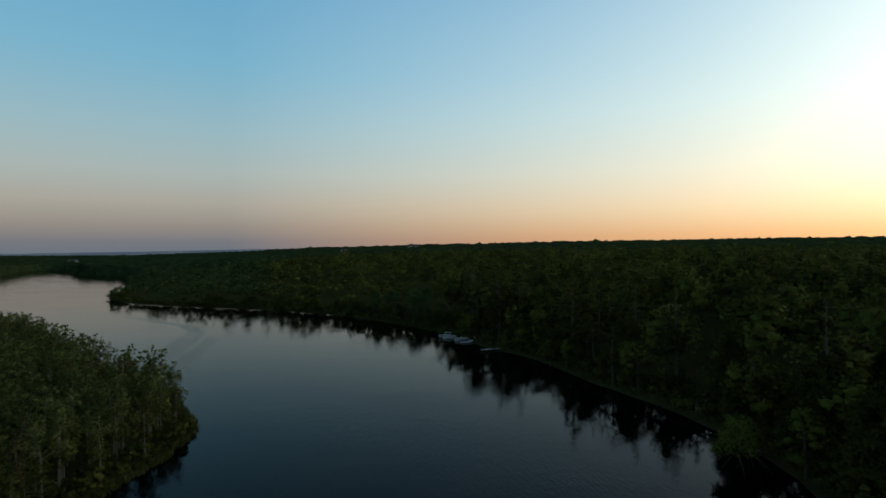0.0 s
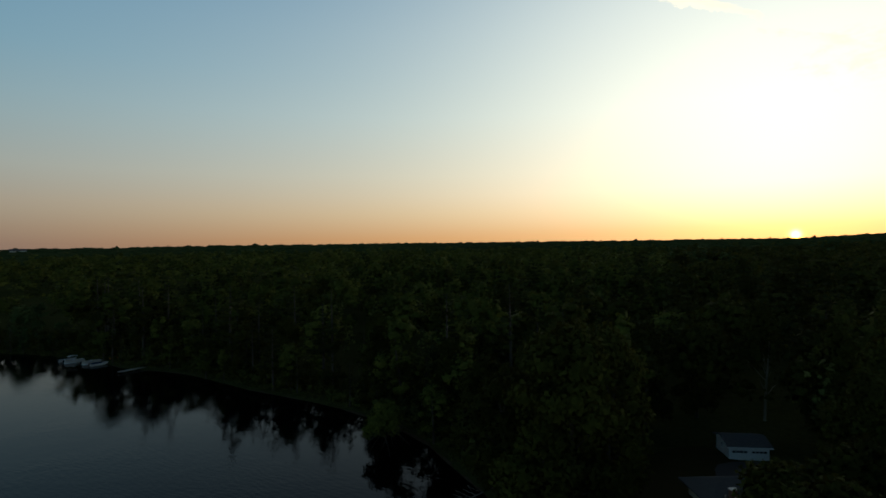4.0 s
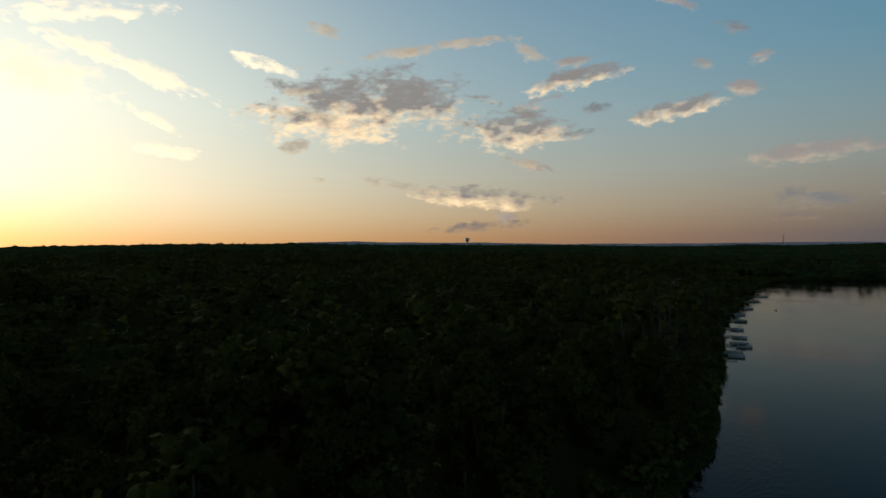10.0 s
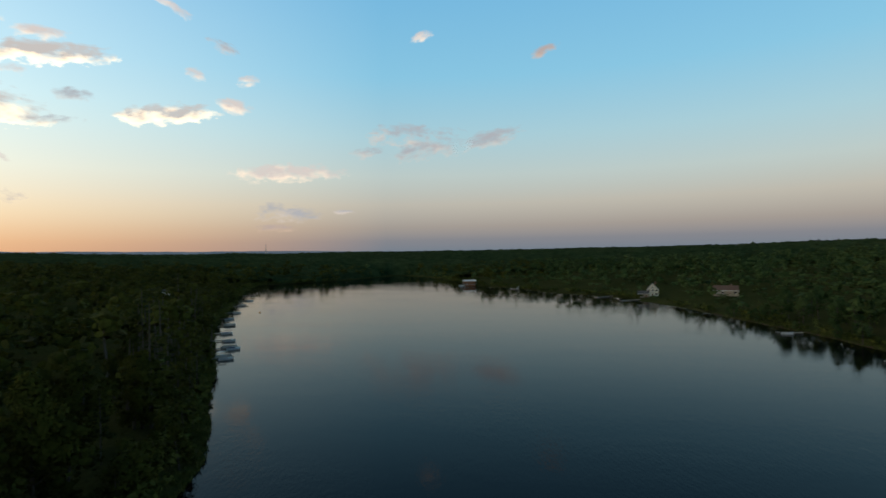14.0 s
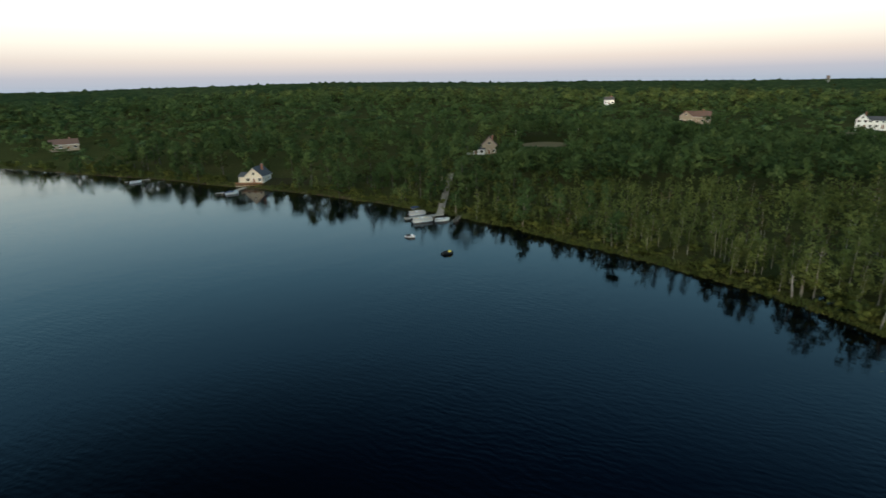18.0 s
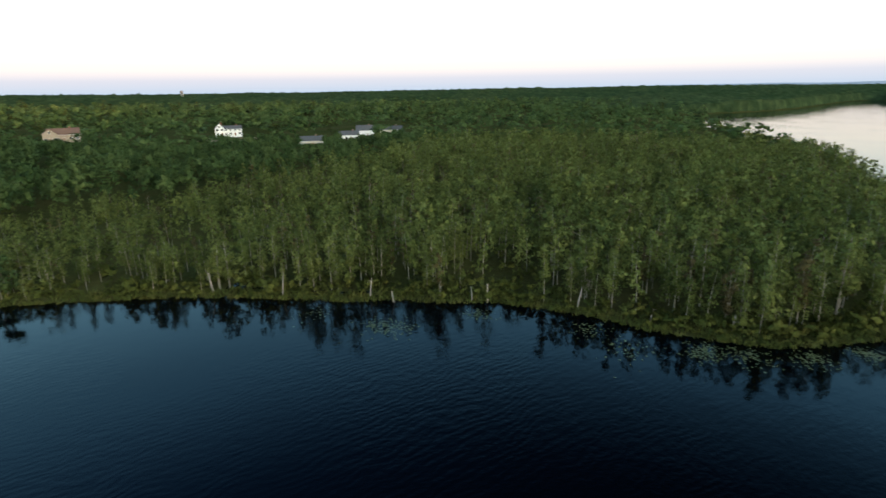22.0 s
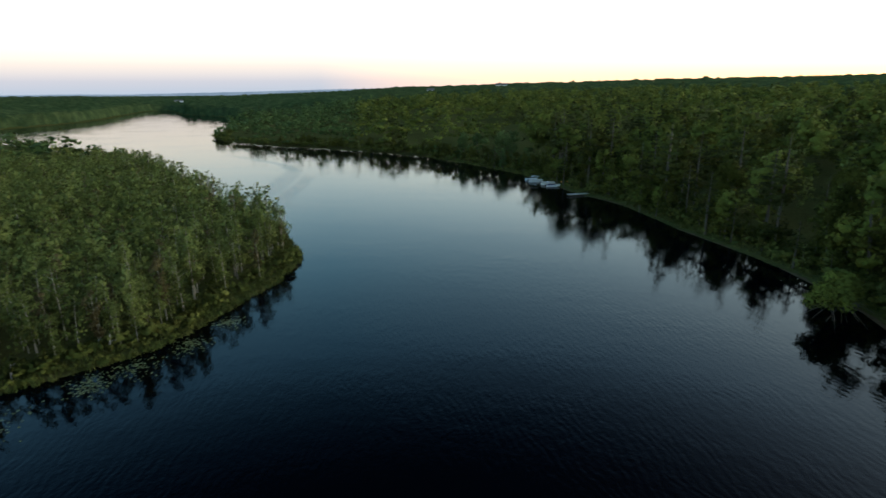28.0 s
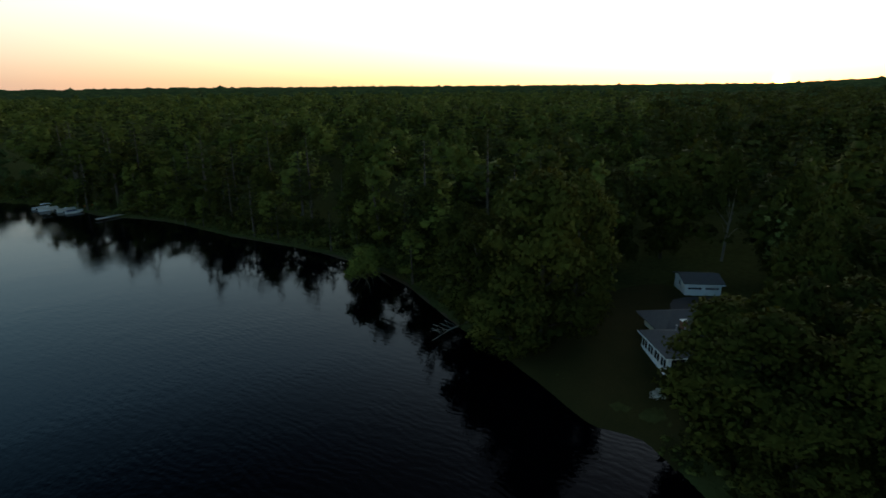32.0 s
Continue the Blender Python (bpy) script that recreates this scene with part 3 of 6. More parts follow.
def tree_data(kind, seed, leaves, size, sides, bare=0.0, lumps=0):
    """One tree: the leaf quads with their normals, and the wood as a Mesh. bare: the share of the height that stays without leaves."""
    r = np.random.default_rng(seed)
    shape, h, w, _, _, flat = KINDS[kind]
    c, s, lines = shape(r, h, w, lumps) if lumps and shape is broadleaf else shape(r, h, w)
    q = leaf_quads(r, c, s, leaves, size, flat, 0.7, 0.85, bare * h) if 0 < lumps < 12 else leaf_quads(r, c, s, leaves, size, flat, low=bare * h)
    if shape is birch:
        q = q[0], np.repeat(q[1][:, None], 4, 1)
    else:
        hearts = dense_heart(r, c, s, flat, bare * h, leaves > 500)
        q = np.concatenate([q[0], hearts[0]]), np.concatenate([np.repeat(q[1][:, None], 4, 1), hearts[1]])
    wood = Mesh()
    for i, (pts, rad) in enumerate(lines):
        if i == 0 or sides > 4:
            wood.tube(pts, rad, sides if i == 0 else max(4, sides - 2), cap=False)
    return q, wood


def leaf_mesh(name, q, mat):
    """The mesh of leaf quads with the crown's soft normals."""
    quads, soft = q
    n = len(quads)
    return array_mesh(name, quads.reshape(-1, 3), np.arange(n * 4).reshape(n, 4), mat, normals=(soft if soft.ndim == 3 else np.repeat(soft[:, None], 4, 1)).reshape(-1, 3))


def tree_thing(kind, seed, leaves, size):
    """A tree that stands alone: an Empty with its trunk and its crown."""
    label, cat = LABELS[kind]
    ob = thing("shrub" if kind == "shrub" else "pine_tree" if kind == "pine" else "birch_tree" if kind in ("birch", "rusty") else "broadleaf_tree", (0, 0, 0), label, cat,
               "shore trees" if kind != "shrub" else "shore shrubs")
    q, wood = tree_data(kind, seed, leaves, size, 7, lumps=54 if KINDS[kind][0] is broadleaf else 0)
    part("trunk" if kind != "shrub" else "stems", wood, KINDS[kind][4], ob, smooth=True)
    crown = new("crown", leaf_mesh("crown", q, KINDS[kind][3]))
    crown.parent = ob
    return ob


# low versions for the massed woods: whole trees for the edges, tops alone for the inside, and far ones
LOW, TOP, FAR = {}, {}, {}
for kind, leaves, size in (("birch", 170, 0.24), ("rusty", 100, 0.2), ("broadleaf", 560, 0.27), ("maple", 480, 0.27), ("olive_broadleaf", 560, 0.27), ("pine", 240, 0.3), ("shrub", 24, 0.2)):
    LOW[kind] = [tree_data(kind, 100 + i, leaves, size, 4) for i in range(6)]
    TOP[kind] = [tree_data(kind, 100 + i, leaves * 45 // 100 if kind in ("broadleaf", "maple", "olive_broadleaf") else leaves * 6 // 10, size * 1.2, 4, 0.0 if kind == "shrub" else 0.35 if kind in ("birch", "rusty") else 0.5) for i in range(6)]
for kind, leaves, size in (("broadleaf", 20, 0.66), ("maple", 20, 0.64), ("olive_broadleaf", 20, 0.66), ("pine", 20, 0.55), ("birch", 30, 0.42)):
    FAR[kind] = [tree_data(kind, 200 + i, leaves, size, 4, 0.36, 6) for i in range(6)]


EDGE = {}


def shore_far(x, y):
    """True well inside the woods, where only the tops show."""
    key = (round(x / 6), round(y / 6))
    if key not in EDGE:
        EDGE[key] = float(shore_distance([x], [y])[0]) > 26
    return EDGE[key]


def mass(name, label, spots, book, trunks, category="forest"):
    """Many trees of the massed woods in one mesh for leaves and one for trunks. spots: x, y, z, kind, height scale, width scale."""
    leaves, soft, wood_v, wood_f, off, slot = [], [], [], [], 0, []
    mats = []
    for x, y, z, kind, hs, ws in spots:
        inside = book is LOW and kind != "shrub" and shore_far(x, y)
        dim = book is LOW and x > 0 and -115 < math.degrees(math.atan2(y, x)) - 0 < 12 and x * x + y * y > 15000 and kind in FAR
        entry = (FAR if dim else TOP if inside else book)[kind][rng.integers(6)]
        q, nn = entry[0]
        a = rng.random() * 6.283
        c, s = math.cos(a), math.sin(a)
        o = np.empty_like(q)
        o[..., 0] = (q[..., 0] * c - q[..., 1] * s) * ws + x
        o[..., 1] = (q[..., 0] * s + q[..., 1] * c) * ws + y
        o[..., 2] = q[..., 2] * hs + z
        leaves.append(o)
        soft.append(np.stack([nn[..., 0] * c - nn[..., 1] * s, nn[..., 0] * s + nn[..., 1] * c, nn[..., 2]], -1))
        m = KINDS[kind][3]
        if m not in mats:
            mats.append(m)
        slot.append(np.full(len(q), mats.index(m)))
        if trunks and kind != "shrub" and (not inside or kind in ("birch", "rusty")) and (kind != "birch" or rng.random() < (0.22 if inside else 0.6)):
            n4 = 12 if KINDS[kind][0] is pine else 16
            wv = np.array(entry[1].v[:n4])
            wood_v.append(np.stack([(wv[:, 0] * c - wv[:, 1] * s) * ws + x, (wv[:, 0] * s + wv[:, 1] * c) * ws + y, wv[:, 2] * hs + z], 1))
            wood_f.append(np.array([[i * 4 + k, i * 4 + (k + 1) % 4, i * 4 + 4 + (k + 1) % 4, i * 4 + 4 + k] for i in range(n4 // 4 - 1) for k in range(4)]) + off)
            off += n4
    if not leaves:
        return
    me = leaf_mesh(name, (np.concatenate(leaves), np.concatenate(soft)), mats[0])
    for m in mats[1:]:
        me.materials.append(m)
    me.polygons.foreach_set("material_index", np.concatenate(slot).astype(np.int32))
    tone = me.attributes.new("tree_tone", "FLOAT", "FACE")
    tone.data.foreach_set("value", np.concatenate([np.full(len(q), rng.random()) for q in leaves]).astype(np.float32))
    me.update()
    ob = tagged(new(name, me), label, category, kind="stuff")
    if wood_v:
        t = new("trunks", array_mesh("trunks", np.concatenate(wood_v), np.concatenate(wood_f), BARK_PALE if "birch" in label else BARK_DARK, True))
        t.parent = ob
        t["kind"] = "stuff"
    return ob


# low growth before the houses that look out over it: heading, half width, distance, height of the sill
OUTLOOK = [(251.3, 1.6, 420, 12.0), (264.9, 1.9, 412, 10.5), (272.7, 1.3, 354, 6.8), (276.6, 0.9, 380, 7.6), (278.3, 0.9, 405, 7.8), (280.9, 0.9, 420, 9.0),
           (243.5, 0.8, 560, 19.5), (231.4, 1.3, 262, 6.3), (192.2, 0.9, 402, 6.0), (186.0, 0.8, 424, 4.2), (137.3, 0.5, 480, 9.0), (237.5, 2.6, 292, 6.6), (310.6, 0.8, 980, 4.0), (208, 2.3, 232, 2.0)]


def low_enough(x, y, z, az, r, height):
    """The part of a tree's height that leaves the houses behind it in view."""
    k = 1.0
    for a, w, far, sill in OUTLOOK:
        if abs(az - a) < w and r < far:
            line = EYE[2] + (sill - EYE[2]) * r / far
            k = min(k, max(0.12, (line - z) / height))
    return k


# ---------------------------------------------------------------- where the woods are left open: houses, lawns, roads (x, y, radius)
CLEAR = []


def polar(az, r):
    return r * math.sin(radians(az)), r * math.cos(radians(az))


def open_ground(x, y):
    ok = np.ones(len(x), bool)
    for cx, cy, rad in CLEAR:
        ok &= (x - cx) ** 2 + (y - cy) ** 2 > rad ** 2
    return ok


def scatter(r0, r1, spacing, a0=0.0, a1=360.0):
    """Jittered places between two radii and two headings, on land."""
    n = int((r1 ** 2 - r0 ** 2) * math.pi * ((a1 - a0) / 360) / spacing ** 2)
    r, a = np.sqrt(rng.random(n) * (r1 ** 2 - r0 ** 2) + r0 ** 2), np.radians(a0 + rng.random(n) * (a1 - a0))
    x, y = r * np.sin(a), r * np.cos(a)
    d = shore_distance(x, y)
    keep = (d > 0.25) & open_ground(x, y)
    return x[keep], y[keep], d[keep], np.degrees(a[keep]) % 360, r[keep]


def on_point(x, y, az):
    """The marshy point across the water, where slender birches stand."""
    return (x < 0) & (az > 236) & (az < 336)


for cx, cy, rad in ((70, 38, 15), (57, 40, 9), (84, 40, 12), (96, 45, 11), (56, 34, 8), (63, 28, 7), (78, 55, 8),
                    (-111, -214, 13), (-104, -205, 9), (-118, -196, 8), (-44, -430, 16), (-87, -408, 12), (-212, -170, 10), (-222, -160, 9),
                    (-245, -157, 12), (-225, -150, 8), (-232, -176, 8), (-506, -252, 14), (-403, -134, 17), (-417, -35, 24), (-393, -33, 18), (-350, -12, 10), (-366, 17, 18),
                    (-350, 18, 14), (-392, 45, 15), (-376, 44, 13), (-410, 60, 14), (-425, 82, 12), (330, -357, 9), (131, -577, 10), *((-119 - 46 * k / 9, -113 - 37 * k / 9, 2.4) for k in range(10))):
    CLEAR.append((cx, cy, rad))


# the birches of the point; past its inner edge taller maples stand
INNER = ((227, 180), (248, 188), (260, 204), (274, 234), (287, 320), (297, 400), (336, 520))
px, py, pd, pa, pr = scatter(85, 335, 3.2, 232, 336)
pz = land_height(px, py, pd)
keep = pd > 1.2
near_spots, hero_birch = [], []
for x, y, z, d, r, a in zip(px[keep], py[keep], pz[keep], pd[keep], pr[keep], pa[keep]):
    inner = float(np.interp(a, [p for p, _ in INNER], [q for _, q in INNER]))
    k = "rusty" if rng.random() < 0.1 else "birch"
    hs = rng.uniform(0.55, 1.02) * (1.15 if rng.random() < 0.08 else 1.0)
    hs *= float(np.interp(a, (236, 252, 268, 284), (0.42, 0.62, 0.88, 1.0)))
    if rng.random() < 0.24 or d < 3:
        k, hs = "shrub", rng.uniform(0.6, 1.5)
    if r > inner + rng.normal() * 4:
        if rng.random() < 0.7:
            continue
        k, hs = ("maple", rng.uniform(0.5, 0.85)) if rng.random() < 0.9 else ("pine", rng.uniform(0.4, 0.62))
    elif r > inner - 24 and rng.random() < 0.4:
        continue
    wide = hs * rng.uniform(0.85, 1.25)
    hs *= low_enough(x, y, z, a, r, KINDS[k][1] * hs)
    if d < 16 and r < 150 and len(hero_birch) < 210 and k in ("birch", "rusty") and rng.random() < 0.6:
        hero_birch.append((x, y, z, k, hs))
    else:
        near_spots.append((x, y, z, k, hs, wide))
# young growth in the marsh behind the dock
qx, qy, qd, qa, qr = scatter(120, 285, 4.6, 222, 247)
qz = land_height(qx, qy, qd)
for x, y, z, d, a, r in zip(qx, qy, qz, qd, qa, qr):
    k = "shrub" if rng.random() < 0.3 else "birch" if rng.random() < 0.75 else "maple"
    hs = rng.uniform(0.7, 1.6) if k == "shrub" else rng.uniform(0.3, 0.55)
    near_spots.append((x, y, z, k, hs * low_enough(x, y, z, a, r, KINDS[k][1] * hs), hs * 1.1))
mass("birch_wood", "dense green birch wood with thin pale trunks on the point", near_spots, LOW, True)

# shrubs along the banks
sx, sy, sd, sa, sr = scatter(50, 300, 1.75)
sz = land_height(sx, sy, sd)
mass("shore_thicket", "thicket of low yellowish green shrubs along the banks",
     [(x, y, z - 0.15, "shrub", rng.uniform(0.3, 0.7) if d < 3 else rng.uniform(0.5, 1.3), rng.uniform(0.45, 0.75) if d < 3 else rng.uniform(0.6, 1.1))
      for x, y, z, d in zip(sx, sy, sz, sd) if noise.noise((x * 0.16, y * 0.16, 5.0)) > -0.18 and (2.2 if x > 0 and y > 60 else 0) < d < 8], LOW, True, "thicket")

# the broadleaf woods round the lake, out to three hundred metres
bx, by, bd, ba, br = scatter(48, 330, 8.4)
bz = land_height(bx, by, bd)
spots = []
for x, y, z, d, a, r in zip(bx, by, bz, bd, ba, br):
    if on_point(x, y, a) and a > 236 and r < 335:
        continue
    # kind follows the heading: shade-dark leaves for backlit woods, lighter ones elsewhere
    k = "pine" if rng.random() < (0.22 if x > 0 else 0.08) else ("broadleaf" if x > 0 and 58 < a < 175 else "maple" if x < 0 else "olive_broadleaf" if rng.random() < 0.75 else "broadleaf") if rng.random() < 0.8 else "birch"
    hs = rng.uniform(0.55, 1.32)
    if d < 9:
        hs *= 0.62
    if x < 0:
        hs *= 0.72
    if r < 100 and x > 0 and y > 4:
        continue
    ws = hs * rng.uniform(0.95, 1.3)
    spots.append((x, y, z, k, hs * low_enough(x, y, z, a, r, KINDS[k][1] * hs), ws))
mass("broadleaf_wood", "dark green mixed woods of broadleaf trees and pines", spots, LOW, True)

# a lower fringe of young trees and tall shrubs on the near bank
kx, ky, kd, ka, kr = scatter(60, 430, 2.7)
kz = land_height(kx, ky, kd)
fringe = []
for x, y, z, d, a, r in zip(kx, ky, kz, kd, ka, kr):
    if d > 9 or d < 2.6 or x < -200 or (x < 0 and y < 200) or (x > 0 and -60 < y < 46):
        continue
    k = "shrub" if rng.random() < 0.5 else "broadleaf" if rng.random() < 0.7 else "birch"
    hs = rng.uniform(1.0, 2.0) if k == "shrub" else rng.uniform(0.28, 0.5)
    fringe.append((x, y, z, k, hs, hs * (1.0 if k == "shrub" else 1.15)))
mass("bank_fringe", "young trees and tall shrubs hanging over the near bank", fringe, LOW, True, "thicket")

# the middle distance
mx, my, md, ma, mr = scatter(325, 860, 12.6)
mz = land_height(mx, my, md)
spots = []
for x, y, z, d, a, r in zip(mx, my, mz, md, ma, mr):
    # backlit headings take the shade-toned leaves here too
    k = "pine" if rng.random() < 0.12 else "broadleaf" if 58 < a + rng.normal() * 6 < 170 else "olive_broadleaf" if (a < 58 or a > 342) else "maple"
    hs = rng.uniform(0.55, 1.05) * (0.7 if d < 15 else 1)
    ws = hs * rng.uniform(1.2, 1.75)
    spots.append((x, y, z, k, hs * low_enough(x, y, z, a, r, KINDS[k][1] * hs), ws))
mass("distant_wood", "distant green woods round the lake", spots, FAR, False)

# low growth under the trees of the farther shores
ux_, uy_, ud_, ua_, ur_ = scatter(300, 760, 5.0)
uz_ = land_height(ux_, uy_, ud_)
low_growth = []
for x, y, z, d, a, r in zip(ux_, uy_, uz_, ud_, ua_, ur_):
    if d < 9 and not any(abs(a - h) < w + 0.4 for h, w, _, _ in OUTLOOK):
        k = rng.uniform(1.0, 2.3)
        low_growth.append((x, y, z - 0.2, "shrub", k, k * rng.uniform(1.0, 1.4)))
mass("far_shore_thicket", "thicket of low green shrubs along the far shores", low_growth, LOW, False, "thicket")

# the far tree tops out to the skyline, one rough sheet
fr = np.geomspace(715, 4700, 125)
fx, fy, fq = polar_sheet(fr, 1300)
fd = shore_distance(fx, fy)
lump = np.array([noise.noise((x * 0.055, y * 0.055, 0.0)) for x, y in zip(fx, fy)]) * 3.5 + rng.normal(size=len(fx)) * np.clip(np.hypot(fx, fy) / 1200, 0.5, 1.5) + 4.0 * (rng.random(len(fx)) < 0.02) * (np.hypot(fx, fy) > 1250)
swellings = np.array([noise.noise((x * 0.0032, y * 0.0032, 3.0)) for x, y in zip(fx, fy)]) * 9.0 * np.clip((np.hypot(fx, fy) - 900) / 1500, 0, 1)
fz = swellings + land_height(fx, fy, fd) + np.where(fd > 12, TREE_TOP - 2.5 + lump - 9.0 * np.clip((930 - np.hypot(fx, fy)) / 190, 0, 1), -2.0)
tagged(new("far_woods", array_mesh("far_woods", np.stack([fx, fy, fz], 1), fq, CANOPY)), "far dark green tree tops reaching to the skyline", "forest", kind="stuff")

# single trees on the near banks
PROTO = {k: [] for k in KINDS}


def plant(kind, x, y, z, hs, ws, hi=(700, 0.30)):
    """One more tree of a kind: the first few are built, the others are copies."""
    at = Matrix.Translation((x, y, z)) @ Matrix.Rotation(rng.random() * 6.283, 4, "Z") @ Matrix.Diagonal((ws, ws, hs, 1))
    if len(PROTO[kind]) < 4:
        ob = tree_thing(kind, 300 + len(PROTO[kind]), *hi)
        PROTO[kind].append(ob)
        ob.matrix_basis = at
    else:
        m = PROTO[kind][rng.integers(4)]
        ob = copy_thing(m, at @ Matrix.Diagonal((*(1 / s for s in m.scale), 1)))
    return ob


for x, y, z, k, hs in hero_birch:
    plant(k, x, y, z, hs, hs * rng.uniform(0.85, 1.25), (700, 0.14))


# ---------------------------------------------------------------- the west bank beside the house: large single trees
def ground_at(x, y):
    return float(land_height([x], [y])[0])


BIG = (11500, 0.165)
for kind, x, y, hs, ws in (
        ("broadleaf", 57.0, 51.0, 1.48, 1.62), ("broadleaf", 52.5, 52.5, 0.82, 1.25), ("broadleaf", 65, 51, 1.40, 1.25), ("broadleaf", 55.5, 63, 1.05, 1.2), ("broadleaf", 61, 67, 1.0, 0.9), ("broadleaf", 66, 62, 1.15, 1.1),
        ("broadleaf", 57.5, 24.0, 0.85, 1.15), ("broadleaf", 53.5, 19.5, 0.95, 1.4), ("broadleaf", 50, 13.5, 0.66, 1.05), ("broadleaf", 57, 12.5, 0.9, 1.1), ("broadleaf", 60, 10, 1.02, 1.4), ("broadleaf", 64, 20, 0.97, 1.2), ("broadleaf", 74, 17, 0.86, 1.2), ("broadleaf", 86, 26, 1.05, 1.05),
        ("broadleaf", 64, 78, 1.0, 0.95), ("broadleaf", 67, 92, 1.05, 1.0), ("broadleaf", 72, 72, 1.15, 1.05), ("pine", 124, 44, 1.1, 1.2),
        ("broadleaf", 112, 38, 1.2, 1.15), ("broadleaf", 104, 30, 1.15, 1.1), ("broadleaf", 96, 66, 1.15, 1.05), ("broadleaf", 86, 66, 1.1, 1.0), ("pine", 80, 80, 1.0, 1.15),
        ("broadleaf", 108, 62, 1.1, 1.05), ("pine", 92, 84, 1.05, 1.2), ("broadleaf", 76, 4, 1.1, 1.1), ("broadleaf", 92, 10, 1.15, 1.15), ("broadleaf", 62, -14, 1.05, 1.1),
        ("broadleaf", 78, -16, 1.1, 1.1), ("broadleaf", 66, -34, 1.05, 1.05), ("broadleaf", 80, -40, 1.1, 1.1), ("broadleaf", 80, -60, 1.1, 1.0), ("broadleaf", 92, -78, 1.0, 1.0),
        ("broadleaf", 94, -94, 0.95, 1.0), ("pine", 104, -12, 1.0, 1.2), ("pine", 100, -52, 1.0, 1.2), ("broadleaf", 108, -104, 1.0, 1.0), ("broadleaf", 96, 100, 1.1, 1.1),
        ("broadleaf", 80, 108, 1.1, 1.05), ("broadleaf", 66, 122, 1.0, 0.95), ("broadleaf", 74, 138, 1.05, 1.0), ("pine", 62, 150, 1.0, 1.1), ("broadleaf", 56, 165, 1.0, 0.95)):
    plant(kind, x, y, ground_at(x, y) - 0.2, hs, ws * (1.0 if kind == "pine" else 0.88), (4200, 0.15) if kind == "pine" else BIG)

# the tall tree behind the garage, bare to half its height
tall = thing("tall_tree", (116.5, 52.5, ground_at(116.5, 52.5) - 0.2), "tall tree with a bare trunk and a high crown", "tree")
tall_leaves, tall_wood = tree_data("broadleaf", 411, 5200, 0.17, 8, 0.5, 40)
part("trunk", tall_wood, BARK_PALE, tall, smooth=True)
tall_crown = new("crown", leaf_mesh("crown", tall_leaves, LEAF_BROAD_SHADED))
tall_crown.parent = tall
tall.scale = (0.8, 0.8, 1.32)

# the tree that leans out over the water, and the fallen trunk beside it
lean_tree = thing("leaning_tree", (56.5, 99, 0.4), "bushy green tree leaning low over the water with bare branches", "tree")
wood = Mesh()
wood.tube([(2, 1, 0), (-2, -2.5, 1.6), (-5.5, -6, 2.6), (-8.5, -9, 3.6)], [0.35, 0.28, 0.2, 0.08], 7)
branch_rng = np.random.default_rng(5)
for k in range(22):
    b0 = branch_rng.uniform(0.3, 1.0)
    sx0, sy0, sz0 = 2 - 10.5 * b0, 1 - 10 * b0, 0.2 + 3.4 * b0
    ex, ey, ez = sx0 + branch_rng.normal() * 2.6, sy0 + branch_rng.normal() * 2.2 - 1.2, max(0.1, sz0 + branch_rng.uniform(-3.2, 1.0))
    wood.tube([(sx0, sy0, sz0), ((sx0 + ex) / 2 + 0.3, (sy0 + ey) / 2, (sz0 + ez) / 2 + 0.5), (ex, ey, ez)], [0.09, 0.06, 0.02], 5)
part("trunk", wood, BARK_DARK, lean_tree, smooth=True)
cc = np.array([(-3, -3.2, 6.0), (-5.6, -5, 6.6), (-2, -3, 4.0), (-4, -5, 5.0), (-6.5, -7, 4.8), (-8.5, -8.5, 4.6), (-5, -8, 3.6), (0, 0, 3.6), (-7, -4, 4.2), (-9.5, -6.5, 3.4)])
crown = new("crown", leaf_mesh("crown", leaf_quads(branch_rng, cc, np.array([1.6, 1.7, 2.0, 2.2, 2.2, 1.8, 1.6, 1.8, 1.7, 1.3]), 3600, 0.16, 0.9), LEAF_OLIVE_LIGHT))
crown.parent = lean_tree
fallen = thing("fallen_tree", (52.5, 64.5, 0.35), "bare grey fallen tree lying from the bank into the water", "dead tree")
fm = Mesh()
fm.tube([(2.5, 0.4, 0.6), (-2, 0.2, 0.35), (-6.2, -0.5, -0.2)], [0.09, 0.075, 0.03], 7)
part("trunk", fm, DEADWOOD, fallen, smooth=True)
for k in range(8):
    fb = Mesh()
    q = -0.3 - 0.55 * k
    fb.tube([(q, 0.1, 0.3), (q - 1.2, branch_rng.uniform(-1.5, 2.6), branch_rng.uniform(0.5, 1.5)), (q - 2.0, branch_rng.uniform(-1.6, 2.8), branch_rng.uniform(0.1, 1.6))], [0.035, 0.022, 0.01], 5)
    part("branch", fb, DEADWOOD, fallen)


